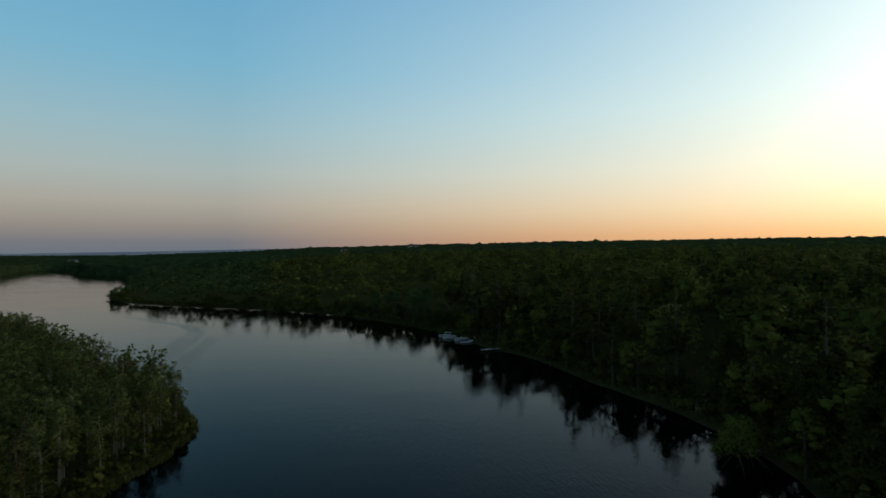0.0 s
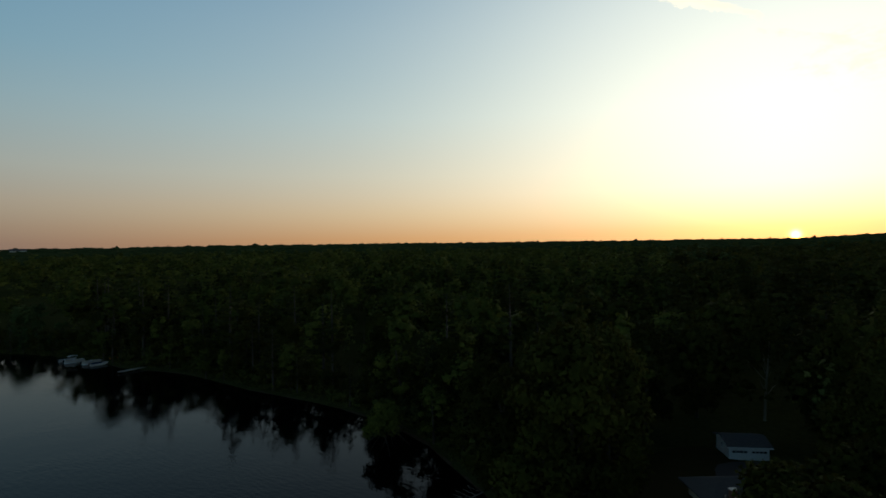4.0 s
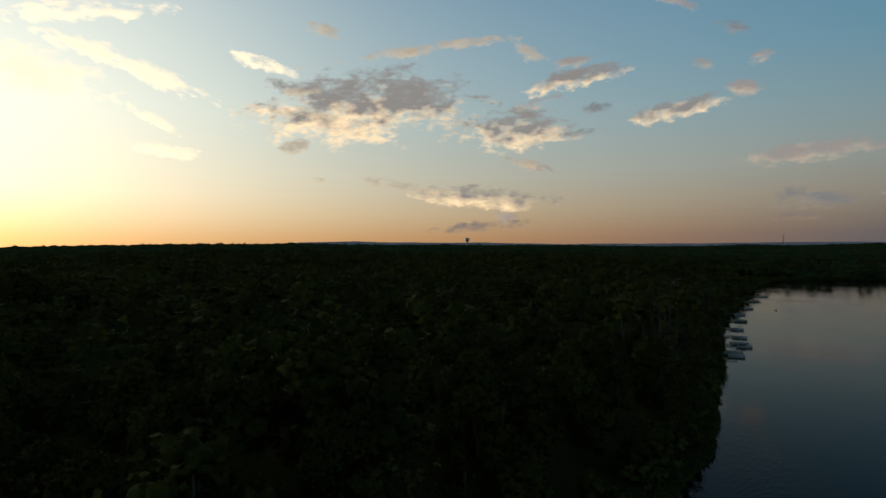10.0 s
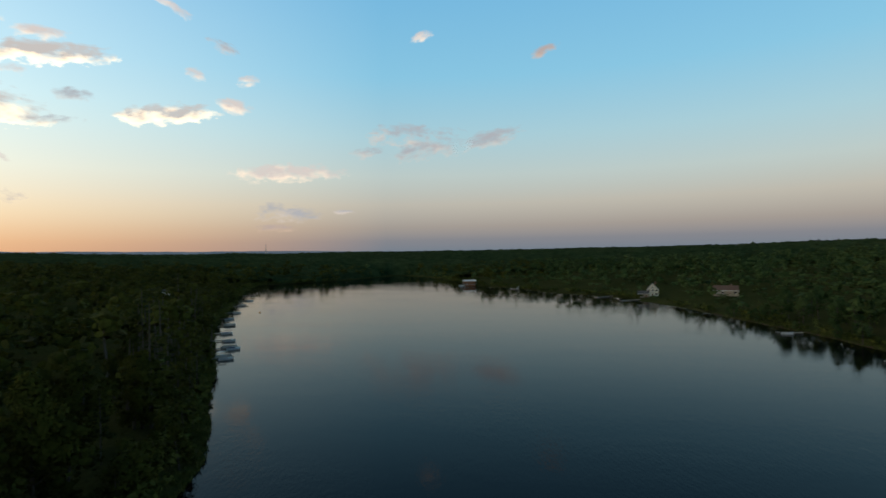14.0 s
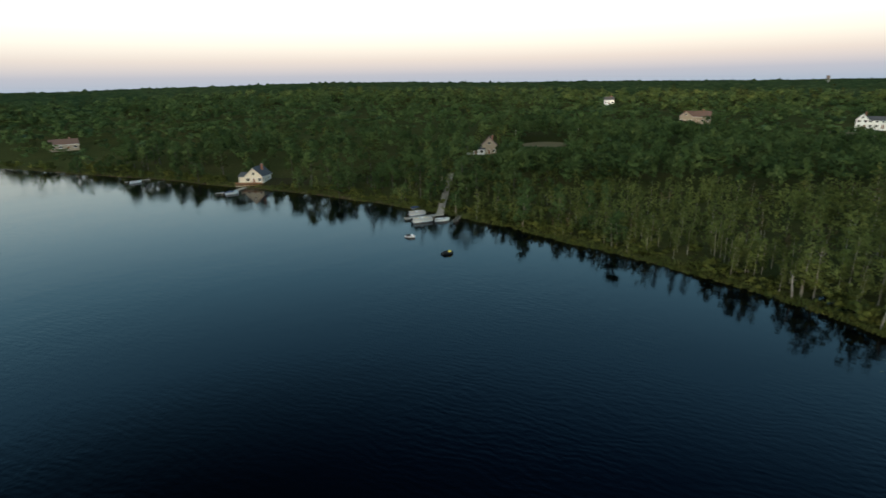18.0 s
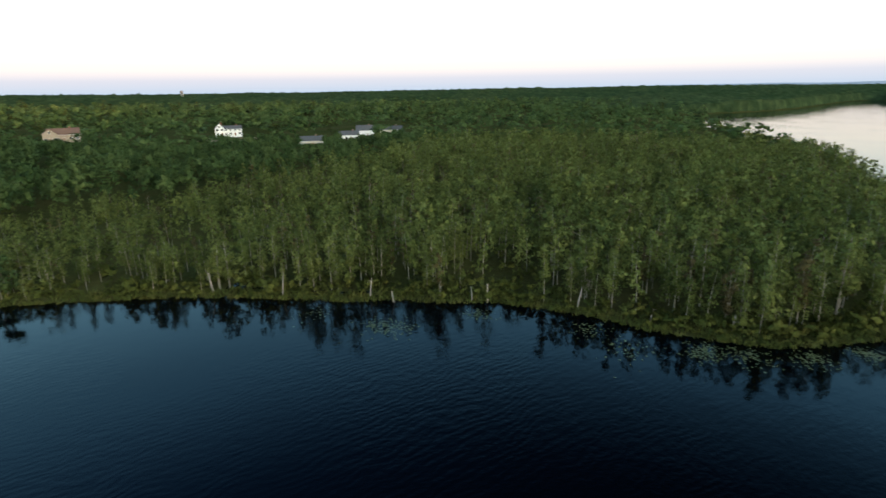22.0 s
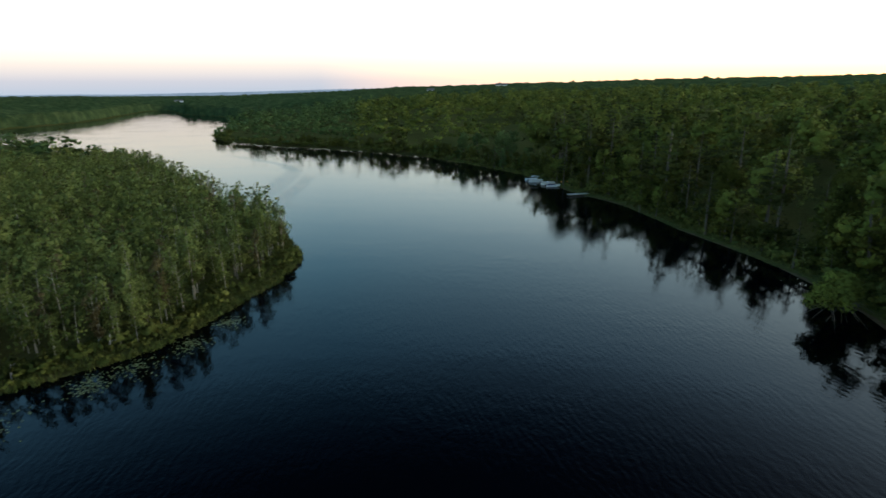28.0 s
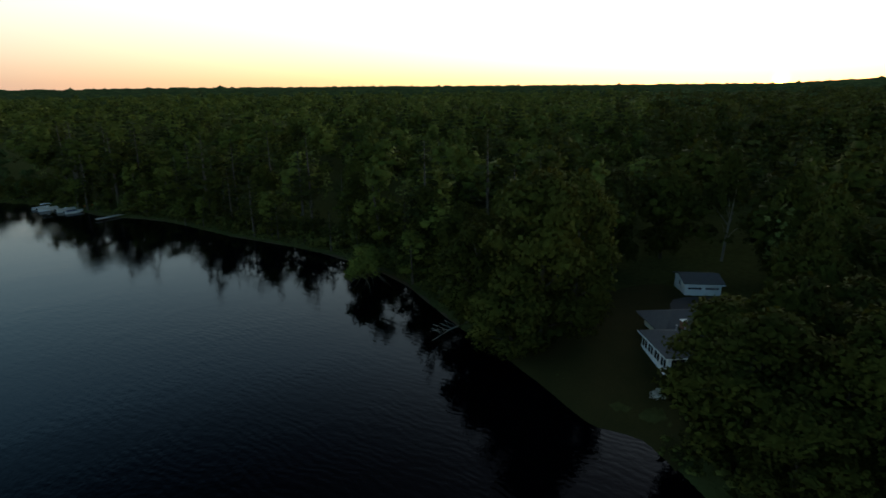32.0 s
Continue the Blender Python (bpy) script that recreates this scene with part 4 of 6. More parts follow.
# bare standing trunks along the edge of the point
for x, y, h, lx, ly in ((-66, 134, 8.5, 0.5, 0.4), (-88.5, 31, 3.2, 0.2, -0.3), (-87, 33.5, 3.8, -0.4, 0.1), (-93, 17, 3.0, 0.5, -0.4), (-96, 13, 4.2, -0.3, 0.6), (-79, 47.5, 4.5, 0.8, 0.3),
                        (-70, 56, 2.6, 0.1, 0.3), (-103, -3, 4.6, -0.5, 0.5), (-63, 66, 3.0, 0.3, 0.2), (-108, -16, 5.0, 0.3, -0.6)):
    sn = thing("dead_trunk", (x, y, ground_at(x, y) - 0.1), "bare pale broken trunk standing at the water's edge", "dead tree", "dead trunks")
    part("trunk", Mesh().tube([(0, 0, -0.4), (lx * 0.4, ly * 0.4, h * 0.5), (lx, ly, h)], [0.16, 0.12, 0.06], 7), DEADWOOD, sn, smooth=True)
    for k in range(3 if h < 6 else 9):
        q, a = 0.45 + 0.5 * branch_rng.random(), branch_rng.random() * 6.28
        e = branch_rng.uniform(0.4, 1.1)
        part("branch", Mesh().tube([(lx * q, ly * q, h * q), (lx * q + e * math.cos(a), ly * q + e * math.sin(a), h * q + 0.5 * e)], [0.04, 0.012], 4), DEADWOOD, sn)


# ---------------------------------------------------------------- houses
def window(parent, x, y, z, w, h, facing=0.0, deep=0.08, mullion=True, label=""):
    """A window set on a wall: frame, sill and panes. facing: 0 looks to -y, 90 to +x."""
    c, s = math.cos(radians(facing)), math.sin(radians(facing))

    def bar(mesh, u, zz, su, sz, out=0.0, thick=0.06):
        mesh.box(x + u * c + out * s, y + u * s - out * c, zz, su, thick, sz, facing)
    fr = Mesh()
    for u in (-w / 2, w / 2):
        bar(fr, u, z, 0.09, h, deep)
    for zz in (z - 0.05, z + h - 0.04):
        bar(fr, 0, zz, w + 0.18, 0.09, deep)
    if mullion:
        bar(fr, 0, z, 0.05, h, deep * 0.8)
    wd = part("window", fr, WHITE, parent, label)
    gm = Mesh()
    bar(gm, 0, z, w, h, deep * 0.4, 0.03)
    part("pane", gm, GLASS, wd)
    sm = Mesh()
    bar(sm, 0, z - 0.1, w + 0.26, 0.05, deep + 0.06, 0.14)
    part("sill", sm, WHITE, wd)
    return wd


def gable_roof(w, d, h, rise, over=0.4, thick=0.16, along="x"):
    """Two roof slopes with thickness and eaves; the ridge runs along x or along y."""
    m = Mesh()
    L, S = (w, d) if along == "x" else (d, w)
    k = rise / (S / 2)
    for sgn in (-1, 1):
        e, ridge = S / 2 + over, h + rise
        low = h - over * k
        pts = []
        for u in (-L / 2 - over, L / 2 + over):
            for dz in (0, thick):
                pts += [(u, sgn * e, low + dz), (u, -sgn * 0.02, ridge + dz)]
        if along == "y":
            pts = [(-b, a, c) for a, b, c in pts]
        m.add(pts, [(0, 1, 3, 2), (4, 6, 7, 5), (0, 4, 5, 1), (2, 3, 7, 6), (0, 2, 6, 4), (1, 5, 7, 3)])
    return m


def gable_walls(w, d, h, rise, along="x", base=-1.0):
    """Four walls with the gable triangles, closed."""
    if along == "x":
        prof = [(-d / 2, base), (d / 2, base), (d / 2, h), (0, h + rise), (-d / 2, h)]
        pts = [(-w / 2, a, b) for a, b in prof] + [(w / 2, a, b) for a, b in prof]
    else:
        prof = [(-w / 2, base), (w / 2, base), (w / 2, h), (0, h + rise), (-w / 2, h)]
        pts = [(a, d / 2, b) for a, b in prof] + [(a, -d / 2, b) for a, b in prof]
    return Mesh().add(pts, [(4, 3, 2, 1, 0), (5, 6, 7, 8, 9)] + [(i, (i + 1) % 5, 5 + (i + 1) % 5, 5 + i) for i in range(5)])


def house(name, label, x, y, az, w, d, h, rise, along="x", wall=None, roof=None, z=None, turn=0.0, rows=1, cols=3, chimney=True, door=True, group="houses"):
    """A house whose front looks back along the heading az."""
    z = ground_at(x, y) if z is None else z
    ob = thing(name, (x, y, z), label, "house", group, -az + turn)
    part("wall", gable_walls(w, d, h, rise, along), wall or WHITE, ob)
    rf = part("roof", gable_roof(w, d, h, rise, along=along), roof or SHINGLE, ob)
    fm = Mesh()
    if along == "x":
        fm.box(0, -d / 2 - 0.42, h - 0.42 * rise / (d / 2) - 0.08, w + 0.8, 0.06, 0.2)
    else:
        for s in (-1, 1):
            fm.box(s * (w / 2 + 0.42), 0, h - 0.42 * rise / (w / 2) - 0.08, 0.06, d + 0.8, 0.2)
    part("fascia", fm, WHITE, rf)
    for r in range(rows):
        for c in range(cols):
            u = (c + 0.5) / cols * w - w / 2
            if door and r == 0 and c == cols // 2:
                dm = Mesh().box(u, -d / 2 - 0.03, 0.05, 1.0, 0.08, 2.05)
                dr = part("door", dm, WOOD_RED, ob)
                part("door_frame", Mesh().box(u - 0.56, -d / 2 - 0.05, 0.0, 0.1, 0.1, 2.15).box(u + 0.56, -d / 2 - 0.05, 0.0, 0.1, 0.1, 2.15).box(u, -d / 2 - 0.05, 2.1, 1.22, 0.1, 0.1), WHITE, dr)
                continue
            window(ob, u, -d / 2, 0.9 + 2.7 * r, min(1.5, w / cols * 0.55), 1.25)
    for s, fc in ((1, 90), (-1, -90)):
        for r in range(rows):
            for u in (-d / 4, d / 4):
                window(ob, s * w / 2, u, 0.9 + 2.7 * r, 1.0, 1.2, fc)
    if along == "y":
        window(ob, 0, -d / 2, h + rise * 0.15, 1.1, 1.0, mullion=False)
    if chimney:
        cm = Mesh().box(w * 0.22, d * 0.08, h, 0.8, 0.8, rise + 0.9)
        ch = part("chimney", cm, BRICK, ob)
        part("chimney_cap", Mesh().box(w * 0.22, d * 0.08, h + rise + 0.9, 1.0, 1.0, 0.12), GRAVEL, ch)
    return ob


# the garage with two doors
gar = thing("garage", (93.5, 46.5, 2.9), "white two-door garage with a dark shingle roof in the trees", "garage", turn=-45 - 0)
GW, GD, GH, GR = 6.2, 6.0, 2.35, 0.8
gar.matrix_world = pose(93.9, 46.0, 2.9, 0, 0, -43.5)
part("wall", gable_walls(GW, GD, GH, GR), WHITE, gar)
groof = part("roof", gable_roof(GW, GD, GH, GR, 0.45), SHINGLE, gar)
part("fascia", Mesh().box(0, -GD / 2 - 0.47, GH - 0.3, GW + 0.9, 0.06, 0.2), WHITE, groof)
for u in (-1.5, 1.5):
    gd_ = part("garage_door", Mesh().box(u, -GD / 2 - 0.03, 0.05, 2.5, 0.08, 2.1), WHITE, gar, "white panelled overhead door with a row of small panes")
    for k in range(4):
        part("panel", Mesh().box(u, -GD / 2 - 0.085, 0.1 + 0.52 * k, 2.42, 0.03, 0.46), WHITE, gd_)
    for k in range(4):
        part("pane", Mesh().box(u - 0.9 + 0.6 * k, -GD / 2 - 0.11, 1.2, 0.5, 0.02, 0.34), GLASS, gd_)
window(gar, -GW / 2, 0, 1.0, 0.9, 1.0, -90)

# the lake house: a low house under a wide hip roof, with a glazed porch towards the lake
lake_house = thing("lake_house", (70.5, 37.0, 2.2), "low white lake house with a dark hip roof and glazed porch", "house")
lake_house.matrix_world = pose(68.9, 32.2, 2.85, 0, 0, -34)
HW, HD, HH = 13.0, 7.8, 2.15


def hip_roof(w, d, z, rise, ridge, over=0.5, thick=0.18):
    a, b = w / 2 + over, d / 2 + over
    pts = [(-a, -b, z), (a, -b, z), (a, b, z), (-a, b, z), (-a, -b, z + thick), (a, -b, z + thick), (a, b, z + thick), (-a, b, z + thick),
           (-ridge / 2, 0, z + rise), (ridge / 2, 0, z + rise)]
    return Mesh().add(pts, [(3, 2, 1, 0), (0, 1, 5, 4), (1, 2, 6, 5), (2, 3, 7, 6), (3, 0, 4, 7), (4, 5, 9, 8), (6, 7, 8, 9), (5, 6, 9), (7, 4, 8)])


part("wall", Mesh().box(0, 0, -1.0, HW, HD, HH + 1.0), WHITE, lake_house)
lroof = part("roof", hip_roof(HW, HD, HH, 1.9, 6.5), SHINGLE, lake_house)
part("gutter", Mesh().box(0, -HD / 2 - 0.56, HH - 0.04, HW + 1.1, 0.1, 0.14).box(-HW / 2 - 0.56, 0, HH - 0.04, 0.1, HD + 1.1, 0.14), WHITE, lroof, "white gutter along the eaves")
for k in range(4):
    window(lake_house, -HW / 2, -HD / 2 + 1.0 + 1.93 * k, 0.3, 1.65, 1.65, -90)
for k in range(5):
    window(lake_house, -HW / 2 + 1.4 + 2.5 * k, -HD / 2, 0.3, 2.0, 1.65, 0)
chim = part("chimney", Mesh().box(-1.2, 2.9, HH + 0.3, 0.8, 0.6, 1.75), BRICK, lake_house)
part("chimney_cap", Mesh().box(-1.2, 2.9, HH + 2.05, 0.95, 0.75, 0.12), WHITE, chim, "white stone chimney cap")
for px_, py_ in ((-3.0, 1.4), (-2.2, 0.6)):
    part("vent_pipe", Mesh().tube([(px_, py_, HH + 0.8), (px_, py_, HH + 2.1)], [0.08, 0.08], 8), STEEL, lake_house)
wing = part("wing", Mesh().box(0, 0, -1.0, 8.8, 7.0, 3.15), CREAM, lake_house)
wing.location = (1.2, 7.2, 0)
part("wing_roof", hip_roof(9.8, 8.4, 1.95, 2.05, 4.0), SHINGLE, lake_house).location = (1.2, 7.2, 0)


def patch(name, label, category, outline, mat, lift=0.05):
    """A thin sheet that follows the ground inside an outline."""
    pts = smooth_loop(outline, 2.0)
    cx, cy = pts.mean(0)
    v, f = [], []
    rings = 7
    for k in range(rings + 1):
        t = k / rings
        for x, y in pts:
            xx, yy = cx + (x - cx) * t, cy + (y - cy) * t
            v.append((xx, yy, 0))
    n = len(pts)
    for k in range(rings):
        for i in range(n):
            f.append((k * n + i, (k + 1) * n + i, (k + 1) * n + (i + 1) % n, k * n + (i + 1) % n))
    v = np.array(v)
    v[:, 2] = land_height(v[:, 0], v[:, 1]) + 0.25 * np.sin(v[:, 0] * 0.21) * np.sin(v[:, 1] * 0.17) * (shore_distance(v[:, 0], v[:, 1]) > 3) + lift
    return tagged(new(name, array_mesh(name, v, np.array(f), mat, True)), label, category, kind="structure")


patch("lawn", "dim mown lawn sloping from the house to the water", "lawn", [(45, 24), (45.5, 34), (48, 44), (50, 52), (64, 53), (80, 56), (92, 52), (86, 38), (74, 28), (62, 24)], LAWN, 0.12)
patch("driveway", "dark asphalt driveway before the garage", "driveway", [(80, 42), (86, 46), (91, 43), (95, 38), (102, 32), (100, 26), (92, 30), (85, 36)], ASPHALT, 0.2)
ws = thing("flowering_shrub", (56.8, 30.8, ground_at(56.8, 30.8)), "pale blossoming shrub on the lawn near the water", "shrub")
cr = new("crown", leaf_mesh("crown", leaf_quads(branch_rng, np.array([(0, 0, 0.7), (0.6, 0.3, 0.6), (-0.5, 0.4, 0.6)]), np.array([0.7, 0.6, 0.6]), 400, 0.08), plain("pale_blossom", (0.3, 0.3, 0.27), (0.5, 0.5, 0.46), 3.0)))
cr.parent = ws

# the houses across the lake
cot = house("cottage", "cream gabled cottage with a stained wooden deck by the lake", -111.5, -211.5, 208, 7.6, 9.0, 3.0, 3.4, "y", CREAM, SHINGLE, rows=1, cols=3, turn=-24)
lean_to = part("side_wing", gable_walls(4.2, 6.5, 2.5, 1.2, "x"), CREAM, cot)
lean_to.location = (-5.2, 0.6, 0)
part("side_roof", gable_roof(4.2, 6.5, 2.5, 1.2), SHINGLE, cot).location = (-5.2, 0.6, 0)
deck = part("deck", Mesh().box(-1.0, -6.0, -0.5, 11.5, 3.2, 0.25), WOOD_RED, cot, "stained wooden deck")
for k in range(8):
    part("rail_post", Mesh().box(-6.5 + 1.57 * k, -7.5, -0.3, 0.12, 0.12, 1.1), WOOD_RED, deck)
part("rail", Mesh().box(-1.0, -7.5, 0.72, 11.2, 0.1, 0.12).box(-1.0, -7.5, 0.3, 11.2, 0.06, 0.45), WOOD_RED, deck)
part("skirt", Mesh().box(-1.0, -7.4, -1.6, 11.5, 0.1, 1.1), CREAM, deck)
house("white_house", "pale house with a steep gable above the far bank", -42.5, -430, 186.2, 8.0, 9.0, 5.0, 4.4, "y", CREAM, SHINGLE, rows=2, cols=3)
house("boat_shed", "low tan shed with a grey roof beside the pale house", -35.5, -424, 185, 7.5, 6.0, 3.0, 1.6, "x", TAN, SHINGLE, cols=2, chimney=False)
house("brown_roofed_house", "brown-roofed house half hidden in the shore trees", -87, -406, 192.2, 15, 9, 3.2, 2.8, "x", TAN, SHINGLE_RED, z=ground_at(-87, -406) + 1.0, cols=4)
house("gabled_house", "tan house with a steep red-brown gable behind the marsh", -214, -169, 231.6, 7.0, 9.0, 4.2, 3.6, "y", TAN, SHINGLE_RED, rows=1, cols=3)
house("porch_annex", "white porch annex beside the gabled house", -207, -172, 229.5, 9.0, 4.0, 2.6, 1.0, "x", WHITE, SHINGLE, cols=3, chimney=False)
house("small_white_house", "small white house on the wooded hill", -506, -252, 243.5, 9, 8, 4.0, 2.6, "x", WHITE, SHINGLE, z=20 - 1, rows=1, cols=3)
house("tan_house", "large tan house with a red-brown roof on the hill", -403, -134, 251.5, 17, 10, 4.0, 3.6, "x", TAN, SHINGLE_RED, z=11, rows=1, cols=5)
house("tan_gable_wing", "tan gabled wing of the hillside house", -398, -140, 250.4, 8, 8, 4.6, 3.0, "y", TAN, SHINGLE_RED, z=11, rows=1, cols=3, chimney=False)
house("bright_white_house", "bright white two-storey house in a clearing", -417, -34, 265.3, 12, 9, 4.6, 2.2, "x", WHITE, SHINGLE, z=9.5, rows=2, cols=4)
house("white_gable_house", "white gabled end house beside the clearing", -415, -42.5, 264.1, 6.0, 9, 5.4, 3.2, "y", WHITE, SHINGLE, z=9.5, rows=2, cols=2)
house("brown_cabin", "brown cabin half hidden by the birches", -349, -11, 268.1, 9, 8, 2.8, 2.2, "x", TAN, SHINGLE, z=5.5, cols=3)
house("grey_ranch_house", "long grey-roofed ranch house beyond the birches", -362, 17, 272.7, 15, 10, 3.4, 2.6, "x", CREAM, SHINGLE, z=5.0, cols=6)
house("grey_cottage", "grey cottage beyond the birches", -386, 44, 276.6, 14, 9, 3.2, 2.6, "x", WHITE, SHINGLE, z=6.0, cols=4)
house("white_cottage", "white cottage with steep gables beyond the birches", -408, 59, 278.3, 13, 9, 4.6, 3.4, "x", WHITE, SHINGLE, z=6.0, cols=4)
house("dim_cottage", "dim grey cottage at the wood's edge", -422, 81, 280.9, 17, 9, 3.4, 2.6, "x", CREAM, SHINGLE, z=6.0, cols=4)
house("channel_house", "white house on the far bank of the channel", -748, 642, 310.6, 18, 11, 5.5, 4, "x", WHITE, SHINGLE, z=3.0, rows=2, cols=5)
house("channel_end_house", "white building at the far end of the channel", -985, 1434, 325.5, 22, 14, 9, 4, "x", WHITE, SHINGLE, z=12.0, rows=2, cols=4)
house("ridge_house", "pale house on the wooded ridge", *polar(349.6, 1100), 349.6, 14, 10, 7, 4, "x", WHITE, SHINGLE, z=34.0, rows=2, cols=4)
house("ridge_farm", "long pale building on the wooded skyline", *polar(356.8, 1250), 356.8, 26, 12, 7, 4, "x", WHITE, SHINGLE, z=43.5, rows=1, cols=6)
house("hidden_house", "pale roof among the dark trees of the west bank", 330, -357, 137.3, 7, 6, 3, 1.6, "x", CREAM, SHINGLE, z=6.8, cols=3)
house("boathouse", "dark boathouse with a flat white roof on the far bank", 131, -575, 167.1, 14, 8, 4.5, 1.2, "x", WOOD_RED, WHITE, z=0.6, cols=4, chimney=False)
for k, (a, w) in enumerate(((161.2, 26), (162.6, 34), (164.0, 30))):
    house("far_hall", "long low white hall in the far woods", *polar(a, 1500), a, w, 16, 6, 2.5, "x", WHITE, WHITE, z=14.0, rows=1, cols=6, chimney=False)


# ---------------------------------------------------------------- docks and boats
def dock(name, label, a, b, width=1.5, z=0.45, rise=0.0, group="docks", post_step=3.0, mat=None):
    """A plank dock from a to b (x, y), with its boards, bearers and posts."""
    dx, dy = b[0] - a[0], b[1] - a[1]
    L = math.hypot(dx, dy)
    ob = thing(name, (a[0], a[1], 0.0), label, "dock", group, math.degrees(math.atan2(dy, dx)))
    for s in (-1, 1):
        part("bearer", Mesh().add([(u, s * width * 0.4 + w, z + dz + rise * u / L) for u in (0, L) for w in (-0.06, 0.06) for dz in (-0.17, -0.01)],
                                  [(0, 1, 3, 2), (4, 6, 7, 5), (0, 4, 5, 1), (2, 3, 7, 6), (1, 5, 7, 3), (0, 2, 6, 4)]), WOOD, ob)
    n = max(2, int(L / 0.62))
    first = None
    for k in range(n):
        if first is None:
            first = part("board", Mesh().box(0, 0, z, L / n - 0.04, width, 0.06), mat or WOOD, ob)
            piece = first
        else:
            piece = new("board", first.data)
            piece.parent = ob
        piece.location = ((k + 0.5) * L / n, 0, 0.008 * ((k * 7) % 3) + rise * (k + 0.5) / n)
    for k in range(int(L / post_step) + 1):
        for s in (-1, 1):
            part("post", Mesh().tube([(min(L, k * post_step), s * (width / 2 + 0.05), -1.6), (min(L, k * post_step), s * (width / 2 + 0.05), z + 0.35 + rise * min(1, k * post_step / L))], [0.07, 0.07], 6), WOOD, ob)
    return ob


def loft(sections):
    """A hull through sections, each a list of points from one gunwale to the other."""
    n = len(sections[0])
    m = Mesh()
    m.add([p for s in sections for p in s], [(i * n + k, i * n + k + 1, (i + 1) * n + k + 1, (i + 1) * n + k) for i in range(len(sections) - 1) for k in range(n - 1)]
          + [tuple(range(n))])
    return m


def hull(L, W, depth, free, rows=9):
    out = []
    for i in range(rows):
        u = i / (rows - 1)
        w = W / 2 * (1.0 if u < 0.45 else max(0.03, 1 - ((u - 0.45) / 0.55) ** 2.2))
        k = -depth * (1 - max(0, (u - 0.6) / 0.4) ** 2)
        f = free + 0.25 * u ** 3
        x = -L / 2 + L * u
        out.append([(x, -w, f), (x, -w * 0.88, k * 0.35), (x, 0, k), (x, w * 0.88, k * 0.35), (x, w, f)])
    return out


def runabout(x, y, turn, L=5.4, W=2.0, cover=None, label="white runabout boat moored at a dock", group="moored boats"):
    ob = thing("motor_boat", (x, y, 0.12), label, "boat", group, turn)
    hb = part("hull", loft(hull(L, W, 0.45, 0.62)), HULL, ob, smooth=True)
    rim = Mesh()
    for s in (-1, 1):
        pts = [(p[0][0], s * abs(p[0][1]), p[0][2]) for p in hull(L, W, 0.45, 0.62)]
        rim.tube(pts, [0.05] * len(pts), 5)
    part("gunwale", rim, ALU, hb)
    part("floor", Mesh().box(-L * 0.1, 0, 0.0, L * 0.75, W * 0.8, 0.06), ALU, ob)
    dk = Mesh().add([(L * 0.12, -W * 0.46, 0.66), (L * 0.12, W * 0.46, 0.66), (L * 0.34, W * 0.3, 0.78), (L * 0.49, 0, 0.88), (L * 0.34, -W * 0.3, 0.78), (L * 0.12, 0, 0.78)],
                    [(0, 5, 4), (5, 1, 2), (5, 2, 3), (5, 3, 4)])
    part("fore_deck", dk, HULL, ob)
    if cover:
        part("cover", Mesh().box(-L * 0.12, 0, 0.6, L * 0.62, W * 0.92, 0.34, 0, 0.7), cover, ob, "dark canvas boat cover")
    else:
        for sx in (-L * 0.3, -L * 0.05):
            part("seat", Mesh().box(sx, 0, 0.1, 0.5, W * 0.7, 0.4, 0, 0.92), CANVAS, ob)
        part("windscreen", Mesh().box(L * 0.1, 0, 0.7, 0.05, W * 0.75, 0.34), GLASS, ob)
    mo = part("outboard_motor", Mesh().box(-L / 2 - 0.2, 0, 0.35, 0.42, 0.34, 0.62, 0, 0.8), BLACK, ob)
    part("shaft", Mesh().box(-L / 2 - 0.2, 0, -0.4, 0.16, 0.08, 0.8), BLACK, mo)
    return ob


